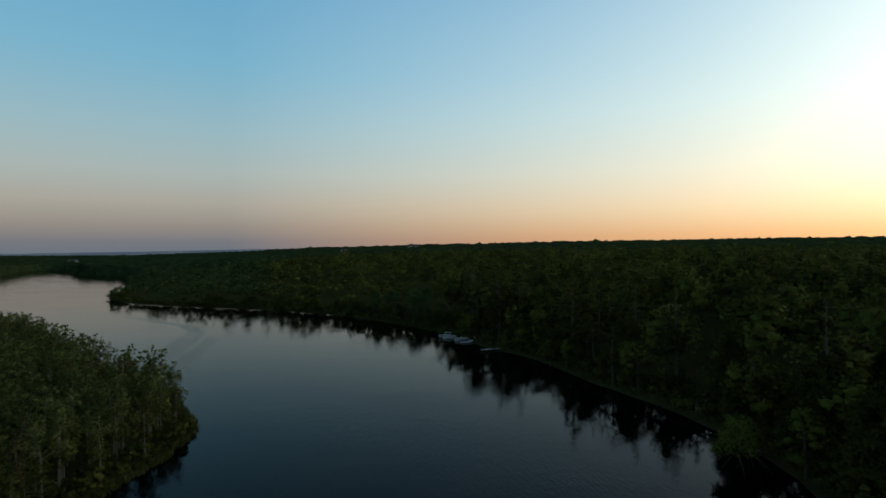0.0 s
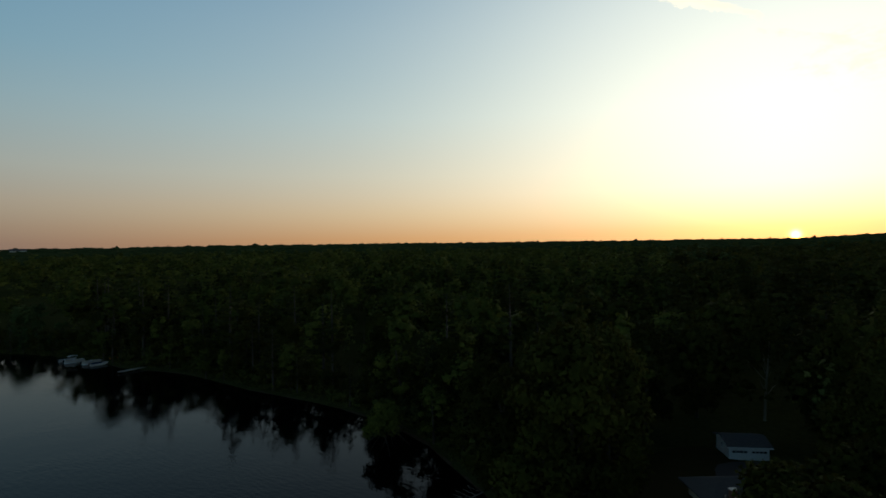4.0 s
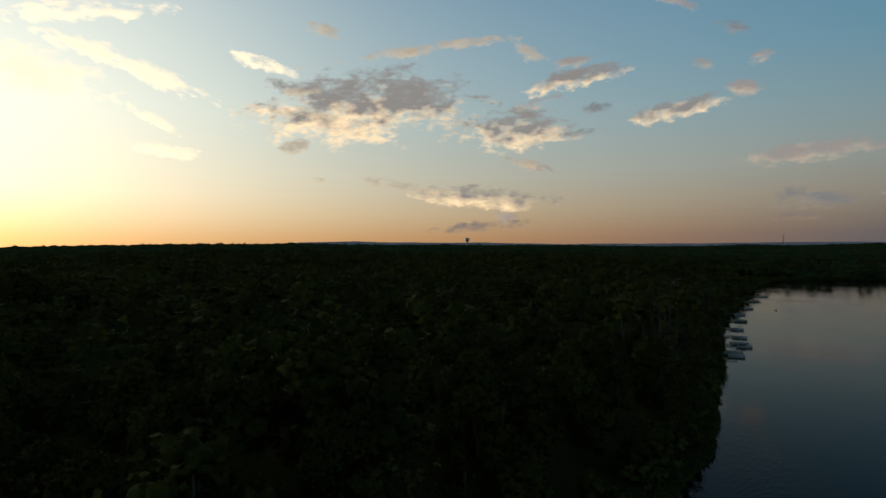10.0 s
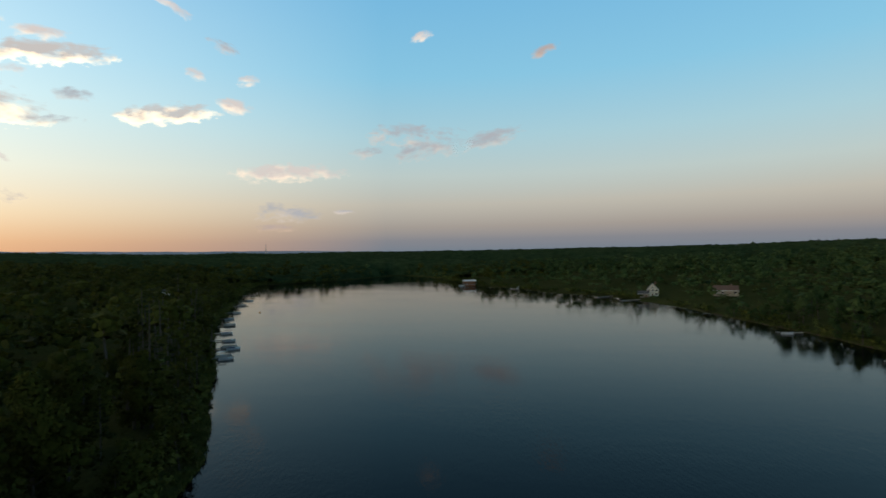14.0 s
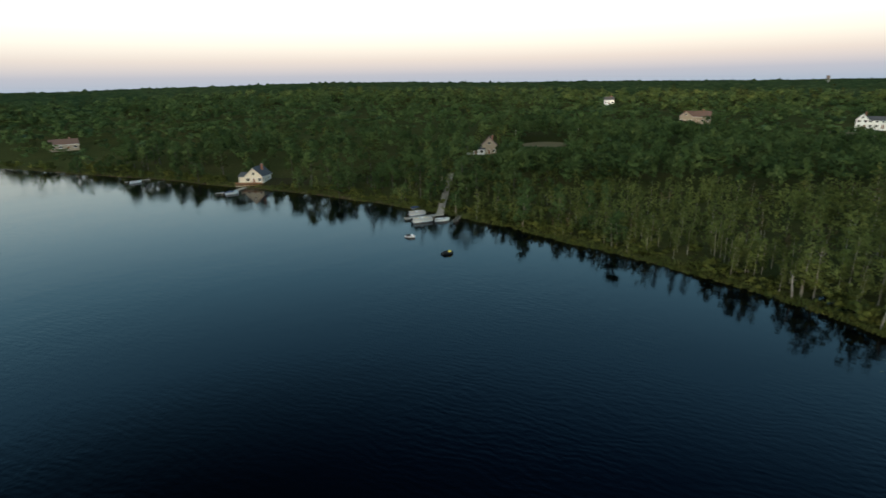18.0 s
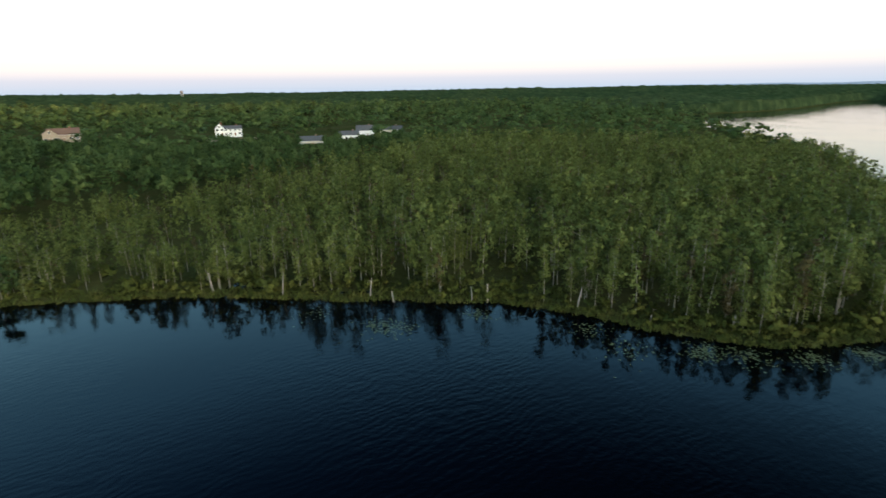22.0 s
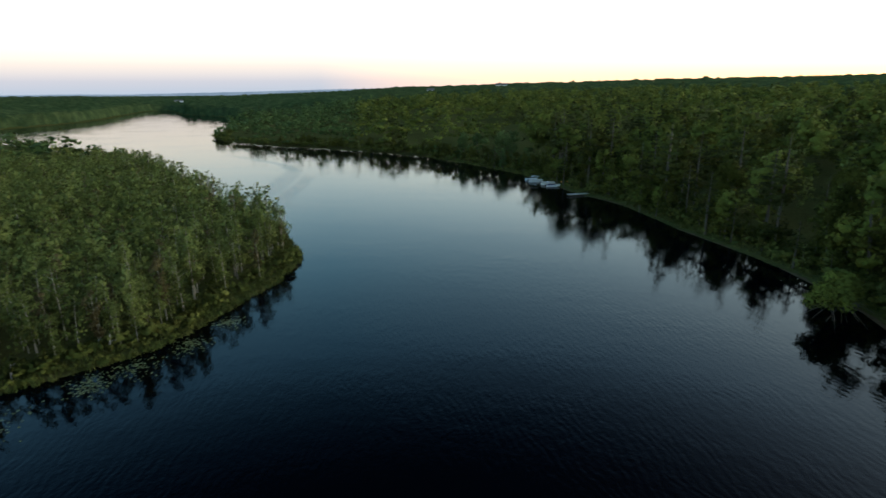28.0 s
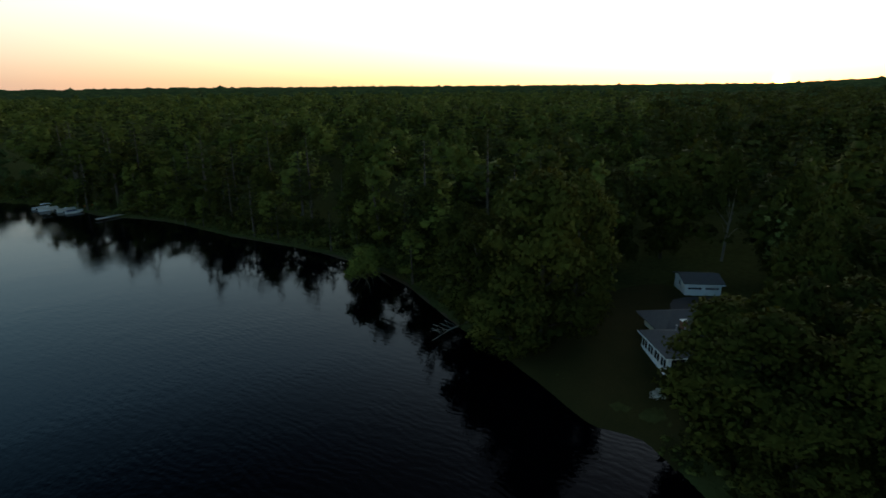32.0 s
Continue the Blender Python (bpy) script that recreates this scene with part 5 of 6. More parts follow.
def pontoon_boat(x, y, turn, L=6.2, W=2.3, canopy=True, label="white pontoon boat with rails and a canopy at a dock", group="moored boats", top=None):
    ob = thing("pontoon_boat", (x, y, 0.0), label, "boat", group, turn)
    for s in (-1, 1):
        part("float", Mesh().tube([(-L / 2, s * W * 0.36, 0.12), (L / 2 - 0.8, s * W * 0.36, 0.12), (L / 2, s * W * 0.36, 0.3)], [0.32, 0.32, 0.06], 10), ALU, ob, smooth=True)
    part("deck", Mesh().box(0, 0, 0.45, L, W, 0.14), CREAM, ob)
    for s in (-1, 1):
        rail = part("side_rail", Mesh().box(0, s * (W / 2 - 0.06), 0.62, L * 0.9, 0.05, 0.42), ALU, ob)
        part("top_bar", Mesh().tube([(-L * 0.45, s * (W / 2 - 0.06), 1.12), (L * 0.45, s * (W / 2 - 0.06), 1.12)], [0.03, 0.03], 5), ALU, rail)
    part("front_rail", Mesh().box(L * 0.45, 0, 0.62, 0.05, W - 0.2, 0.42), ALU, ob)
    part("rear_rail", Mesh().box(-L * 0.45, 0, 0.62, 0.05, W - 0.2, 0.42), ALU, ob)
    for sx, sy, w_, l_ in ((-L * 0.3, 0.75, 0.6, 2.0), (L * 0.22, -0.75, 0.6, 1.9), (L * 0.22, 0.75, 0.6, 1.9)):
        part("bench", Mesh().box(sx, sy, 0.6, l_, w_, 0.45, 0, 0.94), CREAM, ob)
    part("console", Mesh().box(-0.3, -0.65, 0.6, 0.6, 0.7, 0.9, 0, 0.85), HULL, ob)
    if canopy:
        cp = Mesh()
        pts = [(-L * 0.34 + L * 0.5 * u, sy, 2.35 + 0.16 * math.sin(math.pi * u) + dz) for dz in (0, 0.05) for u in (0, 0.25, 0.5, 0.75, 1) for sy in (-W / 2 + 0.1, W / 2 - 0.1)]
        cp.add(pts, [(2 * i, 2 * i + 2, 2 * i + 3, 2 * i + 1) for i in range(4)] + [(10 + 2 * i, 11 + 2 * i, 13 + 2 * i, 12 + 2 * i) for i in range(4)])
        cv = part("canopy", cp, top or CANVAS, ob, "canvas canopy on bent tubes")
        for sx in (-L * 0.34, L * 0.16):
            for s in (-1, 1):
                part("canopy_pole", Mesh().tube([(-0.6, s * (W / 2 - 0.08), 1.2), (sx, s * (W / 2 - 0.1), 2.36)], [0.025, 0.025], 5), ALU, cv)
    mo = part("outboard_motor", Mesh().box(-L / 2 - 0.22, 0, 0.5, 0.5, 0.4, 0.75, 0, 0.8), BLACK, ob)
    part("shaft", Mesh().box(-L / 2 - 0.2, 0, -0.4, 0.18, 0.1, 0.95), BLACK, mo)
    return ob


def jet_ski(x, y, turn, body, label):
    ob = thing("jet_ski", (x, y, 0.05), label, "jet ski", "floating jet skis", turn)
    part("hull", loft(hull(2.9, 1.15, 0.25, 0.32)), BLACK if body is YELLOW else body, ob, smooth=True)
    part("deck", Mesh().box(-0.1, 0, 0.28, 2.3, 0.9, 0.16, 0, 0.8), BLACK, ob)
    part("seat", Mesh().box(-0.45, 0, 0.42, 1.3, 0.42, 0.32, 0, 0.75), BLACK, ob)
    part("cowl", Mesh().box(0.55, 0, 0.4, 0.8, 0.6, 0.42, 0, 0.55), body, ob)
    part("handlebar", Mesh().tube([(0.3, -0.4, 0.95), (0.36, 0, 0.88), (0.3, 0.4, 0.95)], [0.03, 0.03, 0.03], 5), BLACK, ob)
    return ob


# the dock with pontoon boats before the marsh, and its boardwalk
dock("dock", "grey plank dock with boats before the marsh", (-117.5, -111), (-106, -115.5), 2.0)
dock("side_dock", "dark narrow plank dock on the water", (-119.5, -105.5), (-112.5, -101.6), 1.2, mat=BARK_DARK)
dock("boardwalk", "long grey boardwalk leading through the marsh", (-117, -111.5), (-163, -148.5), 2.0, 0.6, ground_at(-163, -148.5) + 0.3, mat=DEADWOOD)
pontoon_boat(-108.5, -110.5, 155, canopy=False, label="white pontoon boat with low rails beside the dock")
pontoon_boat(-113.5, -118.0, 158, 5.4, 2.2, canopy=True, label="pontoon boat with a dark canopy behind the dock")
runabout(-112.5, -106.3, 152, 4.6, 1.7, label="small white motor boat at the marsh dock")
jet_ski(-94.0, -100.6, 110, HULL, "white jet ski floating on the calm lake")
jet_ski(-89.3, -82.9, 150, YELLOW, "yellow and black jet ski floating on the lake")

# the docks of the far east bank
dock("dock", "pale plank dock by the cottage", (-102.5, -206.5), (-95.5, -201.5), 1.6)
dock("dock", "pale plank dock by the cottage, its outer arm", (-96.6, -200.6), (-88.7, -202.8), 1.8)
runabout(-93.5, -199.4, 170, 4.8, 1.8, CANVAS, "covered motor boat at the cottage dock")
dock("dock", "short plank dock on the wooded bank", (-85.5, -262.0), (-75.4, -262.4), 1.6)
runabout(-79.0, -259.6, 178, 4.6, 1.8, label="small open boat at a short dock")
dock("dock", "long pale dock at the white house", (-32.5, -414), (-18, -404), 1.8)
dock("dock", "pale dock end at the white house", (-14, -444), (-2, -430), 1.8)
dock("dock", "short dock on the far bank", (78, -527), (73, -518), 2.0)
pontoon_boat(71, -521.5, 100, label="pontoon boat with a white canopy on the far bank", top=WHITE)
pontoon_boat(138, -568, 20, label="pontoon boat with a white canopy beside the boathouse", top=WHITE)

# the long row of docks and boats along the west bank
west_rows = ((133.7, -166.4, 7), (146.1, -183.9, 10), (159.0, -202.4, 6), (175.5, -220.3, 8), (190, -244, 7), (212.4, -270.7, 8), (230.3, -299.8, 10), (255.2, -339.3, 13), (277.2, -380.8, 9), (309.5, -431.7, 9))
for i, (x, y, ln) in enumerate(west_rows):
    ux, uy = -0.79, -0.61
    dock("dock", "plank dock reaching out from the wooded west bank", (x + 4 * 0.79, y + 4 * 0.61), (x + ux * ln * 0.8, y + uy * ln * 0.8), 1.7, group="west bank docks")
    if i in (0, 1, 4, 7):
        pontoon_boat(x + ux * ln * 0.45 + 1.4, y + uy * ln * 0.45 - 1.9, 218, 6.2, 2.3, True, "pontoon boat with a canopy moored along the west bank", "west bank boats", WHITE if i in (0, 7) else CANVAS)
    if i in (0, 1, 2, 3, 5, 6, 8):
        runabout(x + ux * ln * 0.6 - 1.3, y + uy * ln * 0.6 + 1.9, 218, 5.2, 2.0, CANVAS if i % 2 else None, "motor boat moored along the west bank", "west bank boats")
buoy = thing("buoy", (211.1, -307.3, 0), "small red mooring buoy on the calm water", "buoy")
part("float", Mesh().tube([(0, 0, -0.25), (0, 0, 0.1), (0, 0, 0.45), (0, 0, 0.6)], [0.25, 0.42, 0.36, 0.08], 12), ORANGE, buoy, smooth=True)
part("ring", Mesh().tube([(0, 0, 0.6), (0, 0, 0.75)], [0.05, 0.05], 6), STEEL, buoy)

# the docks north of the house
dock("dock", "pale aluminium dock under the dark trees", (29, 210.5), (14.0, 203.8), 1.6, 0.55, mat=ALU)
pontoon_boat(2.5, 236.0, 10, label="pontoon boat with a grey canopy at the wooded bank", top=ALU)
pontoon_boat(7.5, 229.5, 15, label="white pontoon boat under the dark trees", canopy=False)
runabout(9.5, 224.5, 12, 5.6, 2.1, CANVAS, "covered motor boat under the dark trees")
runabout(0.5, 240.5, 10, 5.4, 2.0, None, "white motor boat under the dark trees")
dock("dock", "short dock between the moored boats", (16.5, 230), (3.0, 232.5), 1.4)
dock("dock", "plank dock under the far woods", (-12, 300), (-28.0, 289.6), 1.8)
canoe = thing("canoe", (15.0, 229.5, ground_at(15.0, 229.5) + 0.35), "orange canoe lying on the bank by the docks", "canoe", turn=25)
part("hull", loft(hull(4.6, 0.9, 0.3, 0.3)), ORANGE, canoe, smooth=True)
part("thwart", Mesh().box(-0.6, 0, 0.2, 0.15, 0.8, 0.05).box(0.8, 0, 0.2, 0.15, 0.8, 0.05), WOOD, canoe)


# ---------------------------------------------------------------- towers on the skyline
def water_tower(az, r, top, label):
    x, y = polar(az, r)
    z = ground_at(x, y)
    ob = thing("water_tower", (x, y, z), label, "water tower")
    h = top - z
    part("column", Mesh().tube([(0, 0, -1), (0, 0, h * 0.55), (0, 0, h * 0.68)], [2.8, 2.4, 3.6], 16), STEEL, ob, smooth=True)
    prof = [(0.64, 3.2), (0.71, 5.8), (0.78, 7.2), (0.86, 7.5), (0.93, 6.4), (0.975, 4.0), (1.0, 0.6)]
    part("tank", Mesh().tube([(0, 0, h * u) for u, _ in prof], [q for _, q in prof], 24), STEEL, ob, "rounded steel tank", True)
    part("catwalk", Mesh().tube([(0, 0, h * 0.80), (0, 0, h * 0.80 + 0.5)], [7.9, 7.9], 24), STEEL, ob)
    return ob


water_tower(116.45, 1900, 87.0, "distant water tower with a rounded tank above the woods")
mx_, my_ = polar(146.2, 2200)
mz_ = ground_at(mx_, my_)
mast = thing("radio_mast", (mx_, my_, mz_), "thin lattice radio mast above the far woods", "radio mast")
mh = 76.0 - mz_
for k in range(4):
    a = radians(45 + 90 * k)
    part("leg", Mesh().tube([(3.0 * math.cos(a), 3.0 * math.sin(a), 0), (0.9 * math.cos(a), 0.9 * math.sin(a), mh)], [0.4, 0.25], 5), STEEL, mast)
for k in range(9):
    u = k / 9
    w = (3.0 - 2.1 * u) * 0.707
    u2 = (k + 1) / 9
    w2 = (3.0 - 2.1 * u2) * 0.707
    b = Mesh()
    for sx, sy in ((-1, -1), (1, -1), (1, 1), (-1, 1)):
        b.tube([(sx * w, sy * w, u * mh), (-sy * w2, sx * w2, u2 * mh)], [0.16, 0.16], 4)
    part("brace", b, STEEL, mast)
part("aerial", Mesh().tube([(0, 0, mh), (0, 0, mh + 5)], [0.2, 0.1], 5), STEEL, mast)
tx_, ty_ = polar(261.3, 1450)
tank = thing("water_tank", (tx_, ty_, ground_at(tx_, ty_)), "small tank on a tower above the far woods", "water tank")
th = 46.5 - ground_at(tx_, ty_)
part("tank", Mesh().tube([(0, 0, th - 7), (0, 0, th - 1), (0, 0, th)], [3.2, 3.2, 0.6], 16), SHINGLE, tank)
for k in range(4):
    a = radians(45 + 90 * k)
    part("leg", Mesh().tube([(3.4 * math.cos(a), 3.4 * math.sin(a), 0), (2.6 * math.cos(a), 2.6 * math.sin(a), th - 7)], [0.3, 0.3], 5), STEEL, tank)

# poles by the clearing behind the marsh
for x, y in ((-232, -166), (-250, -140), (-262, -128)):
    up_ = thing("utility_pole", (x, y, ground_at(x, y)), "weathered wooden utility pole in a clearing", "pole", "utility poles")
    part("shaft", Mesh().tube([(0, 0, -0.5), (0, 0, 9.5)], [0.2, 0.14], 8), WOOD, up_)
    part("crossarm", Mesh().box(0, 0, 8.7, 2.2, 0.12, 0.14, 40), WOOD, up_)
patch("clearing", "pale grassy clearing on the slope behind the marsh", "meadow", [(-212, -150), (-226, -140), (-250, -142), (-262, -158), (-246, -172), (-226, -166)], DRY_GRASS, 0.15)
patch("yard", "pale brown yard round the white house", "yard", [(-382, -48), (-378, -28), (-392, -16), (-412, -14), (-424, -30), (-420, -52), (-400, -56)], DRY_GRASS, 0.2)
patch("bank", "brown grassy bank below the cottage", "bank", [(-101, -210), (-108, -203), (-117, -190), (-121, -186), (-126, -196), (-120, -208), (-112, -218), (-103, -219)], LAWN, 0.12)

# ---------------------------------------------------------------- lily pads and sedge
pad_spots = ((-82, 14.5, 3.4, 150), (-84, 12, 1.8, 60), (-82.5, 30, 2.6, 70), (-63, 47, 4.5, 70), (-58.4, 57, 2.6, 170), (-52, 70, 2.6, 150), (-50.5, 79, 2.2, 140), (-55.5, 62, 3.2, 120), (-71, 45, 3.0, 60), (-92, 2, 3, 40))
pm = Mesh()
prng = np.random.default_rng(3)
for cx, cy, rad, n in pad_spots:
    for _ in range(n):
        x, y = prng.normal(cx, rad * 0.55), prng.normal(cy, rad * 0.55)
        r_ = prng.uniform(0.10, 0.22)
        a0 = prng.random() * 6.28
        pts = [(x, y, 0.02)] + [(x + r_ * math.cos(a0 + 5.7 * k / 7), y + r_ * math.sin(a0 + 5.7 * k / 7), 0.012 + prng.uniform(0, 0.012)) for k in range(8)]
        pm.add(pts, [(0, k, k + 1) for k in range(1, 8)])
tagged(new("lily_pads", pm.data("lily_pads", PAD)), "rafts of green lily pads floating by the point", "lily pads", kind="stuff")

def open_lawn(p):
    """False on the mown shore before the house."""
    return ~((p[:, 0] > 40) & (p[:, 1] > 14) & (p[:, 1] < 66))


seg_a, seg_b = LAKE, np.roll(LAKE, -1, 0)
run = np.linalg.norm(seg_b - seg_a, axis=1)
reach = np.hypot(*((seg_a + seg_b) / 2).T)
count = np.where(reach < 190, run * 9, np.where(reach < 330, run * 4, 0)).astype(int)
pick = np.repeat(np.arange(len(LAKE)), count)
t_ = rng.random(len(pick))[:, None]
way_ = (seg_b - seg_a)[pick] / run[pick][:, None]
inland = rng.random(len(pick)) ** 1.3 * 4.6 - 0.35
spot = seg_a[pick] * (1 - t_) + seg_b[pick] * t_ + np.stack([way_[:, 1], -way_[:, 0]], 1) * inland[:, None] * -1.0
dd = shore_distance(spot[:, 0], spot[:, 1])
flip = dd * inland < 0
spot[flip] += (np.stack([way_[:, 1], -way_[:, 0]], 1) * inland[:, None] * 2.0)[flip]
dd = shore_distance(spot[:, 0], spot[:, 1])
shown = (dd > -0.5) & open_lawn(spot) & ((spot[:, 0] < 0) | (spot[:, 1] < 66) | (dd > 1.6))
spot, dd = spot[shown], dd[shown]
ez = np.maximum(land_height(spot[:, 0], spot[:, 1], dd), 0)
n = len(spot)
ang_ = rng.random((n, 5)) * 6.283
hgt = rng.uniform(0.35, 1.15, (n, 5))
off_ = rng.normal(size=(n, 5, 2)) * 0.22
lean_ = rng.normal(size=(n, 5, 2)) * 0.3
base_x, base_y = spot[:, :1] + off_[..., 0], spot[:, 1:] + off_[..., 1]
cw, sw = np.cos(ang_) * 0.13, np.sin(ang_) * 0.13
zz = np.broadcast_to(ez[:, None], (n, 5))
tri = np.stack([np.stack([base_x - cw, base_y - sw, zz - 0.1], -1), np.stack([base_x + cw, base_y + sw, zz - 0.1], -1), np.stack([base_x + lean_[..., 0], base_y + lean_[..., 1], zz + hgt], -1)], 2).reshape(-1, 3)
tagged(new("marsh_sedge", array_mesh("marsh_sedge", tri, np.arange(len(tri)).reshape(-1, 3), REED)), "yellowish green sedge along the water's edge", "sedge", kind="stuff")


# the strip of bare earth and dead grass along the banks
EARTH = plain("bare_bank_earth", (0.045, 0.032, 0.02), (0.13, 0.095, 0.06), 0.9, 0.95, bump=0.9, spec=0.0)
out_way = np.stack([tangent[:, 1], -tangent[:, 0]], 1)
out_way *= np.sign(shore_distance(*(LAKE + out_way * 2.0).T))[:, None]
strip_v, strip_f = [], []
for i in range(len(LAKE)):
    j = (i + 1) % len(LAKE)
    mid_x, mid_y = (LAKE[i] + LAKE[j]) / 2
    east = mid_x > 40 and 66 < mid_y < 200 or mid_x > -60 and 190 < mid_y < 330
    south = mid_x < 0 and -330 < mid_y < -120
    if not (east or south):
        continue
    o, cuts = len(strip_v), 9
    for k in range(cuts + 1):
        q = k / cuts
        at, way = LAKE[i] * (1 - q) + LAKE[j] * q, out_way[i] * (1 - q) + out_way[j] * q
        wide = max(0.05, (0.3 if east else 1.5) + 0.9 * noise.noise((at[0] * 0.09, at[1] * 0.09, 2.0)) + 0.8 * noise.noise((at[0] * 0.55, at[1] * 0.55, 6.0)))
        for t in (-0.1, 0.5, 1.0):
            p = at + way * wide * t
            strip_v.append((p[0], p[1], 0.0))
    strip_f += [(o + 3 * k + u, o + 3 * k + u + 1, o + 3 * k + u + 4, o + 3 * k + u + 3) for k in range(cuts) for u in (0, 1)]
strip_v = np.array(strip_v)
strip_v[:, 2] = np.maximum(land_height(strip_v[:, 0], strip_v[:, 1]), -0.05) + 0.08
tagged(new("bank_earth", array_mesh("bank_earth", strip_v, np.array(strip_f), EARTH, True)), "bare brown earth along the foot of the wooded banks", "bank", kind="structure")

# the curved wake that a boat has left in the channel
wake = Mesh()
line = [np.array(p, float) for p in ((-98, 178), (-107, 190), (-113, 219), (-119, 244), (-124, 262), (-140, 284), (-168, 306), (-200, 330))]
for arm, (shift, ribs) in enumerate(((0.0, 9), (13.0, 6))):
    for k in range(ribs):
        pts = [p + np.array([1.0, -0.3]) * (k * 1.15 + shift) for p in (line[:5] if arm else line)]
        fine_pts = []
        for i in range(len(pts) - 1):
            for t in np.linspace(0, 1, 10, endpoint=False):
                fine_pts.append(pts[i] * (1 - t) + pts[i + 1] * t)
        for i in range(len(fine_pts) - 1):
            a, b = fine_pts[i], fine_pts[i + 1]
            t = (b - a) / np.linalg.norm(b - a)
            nn = np.array([t[1], -t[0]])
            fade = math.sin(math.pi * (i + 0.5) / len(fine_pts))
            w, h = 0.42, 0.03 + 0.09 * fade
            wake.add([(*(a - nn * w), 0.003), (*a, h), (*(a + nn * w), 0.003), (*(b - nn * w), 0.003), (*b, h), (*(b + nn * w), 0.003)], [(0, 3, 4, 1), (1, 4, 5, 2)])
tagged(new("boat_wake", wake.data("boat_wake", WATER, True)), "curved band of ripples left by a passing boat", "wake", kind="stuff")


# ---------------------------------------------------------------- the hills beyond the woods, hazed blue by a painted glow
HILLS = [(0, -0.4), (90, 0.6), (99, 1.22), (104, 1.28), (112, 0.98), (118, 0.92), (126, 0.62), (138, 0.42), (146, 0.36), (156, 0.16), (170, 0.02), (186, -0.2), (200, -0.5),
         (285, -0.5), (300, 0.02), (310, 0.14), (322, 0.12), (331, 0.22), (338, 0.34), (345, 0.42), (352, 0.2), (360, -0.4)]
# the haze is a bluish emission on the hills themselves
hill_haze, hn, hl, hb = material("painted_blue_haze", 1.0, 0.0, 0.0)
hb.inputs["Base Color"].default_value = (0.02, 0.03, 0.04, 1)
hl.new(ramp_into(hill_haze.node_tree, noise_in(hill_haze.node_tree, 0.004, 3), [(0.35, (0.080, 0.112, 0.150)), (0.65, (0.105, 0.140, 0.180))]), hb.inputs["Emission Color"])
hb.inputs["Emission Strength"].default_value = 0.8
hill_az = np.arange(0, 360, 0.5)
hill_el = np.interp(hill_az, [a for a, _ in HILLS], [e for _, e in HILLS]) + np.array([0.07 * noise.noise((a * 0.21, 0, 9)) + 0.03 * noise.noise((a * 0.9, 0, 4)) for a in hill_az])
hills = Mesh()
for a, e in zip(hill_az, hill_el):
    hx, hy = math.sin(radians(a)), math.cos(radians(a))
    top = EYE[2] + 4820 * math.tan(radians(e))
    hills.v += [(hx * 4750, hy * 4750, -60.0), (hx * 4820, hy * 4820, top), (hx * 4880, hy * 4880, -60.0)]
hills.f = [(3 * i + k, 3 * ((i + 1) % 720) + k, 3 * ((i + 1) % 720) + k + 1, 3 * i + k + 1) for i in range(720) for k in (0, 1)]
tagged(new("backdrop_hills", hills.data("backdrop_hills", hill_haze, True)), "faint hills far beyond the woods, hazed blue by painted glow", "hills", kind="structure")


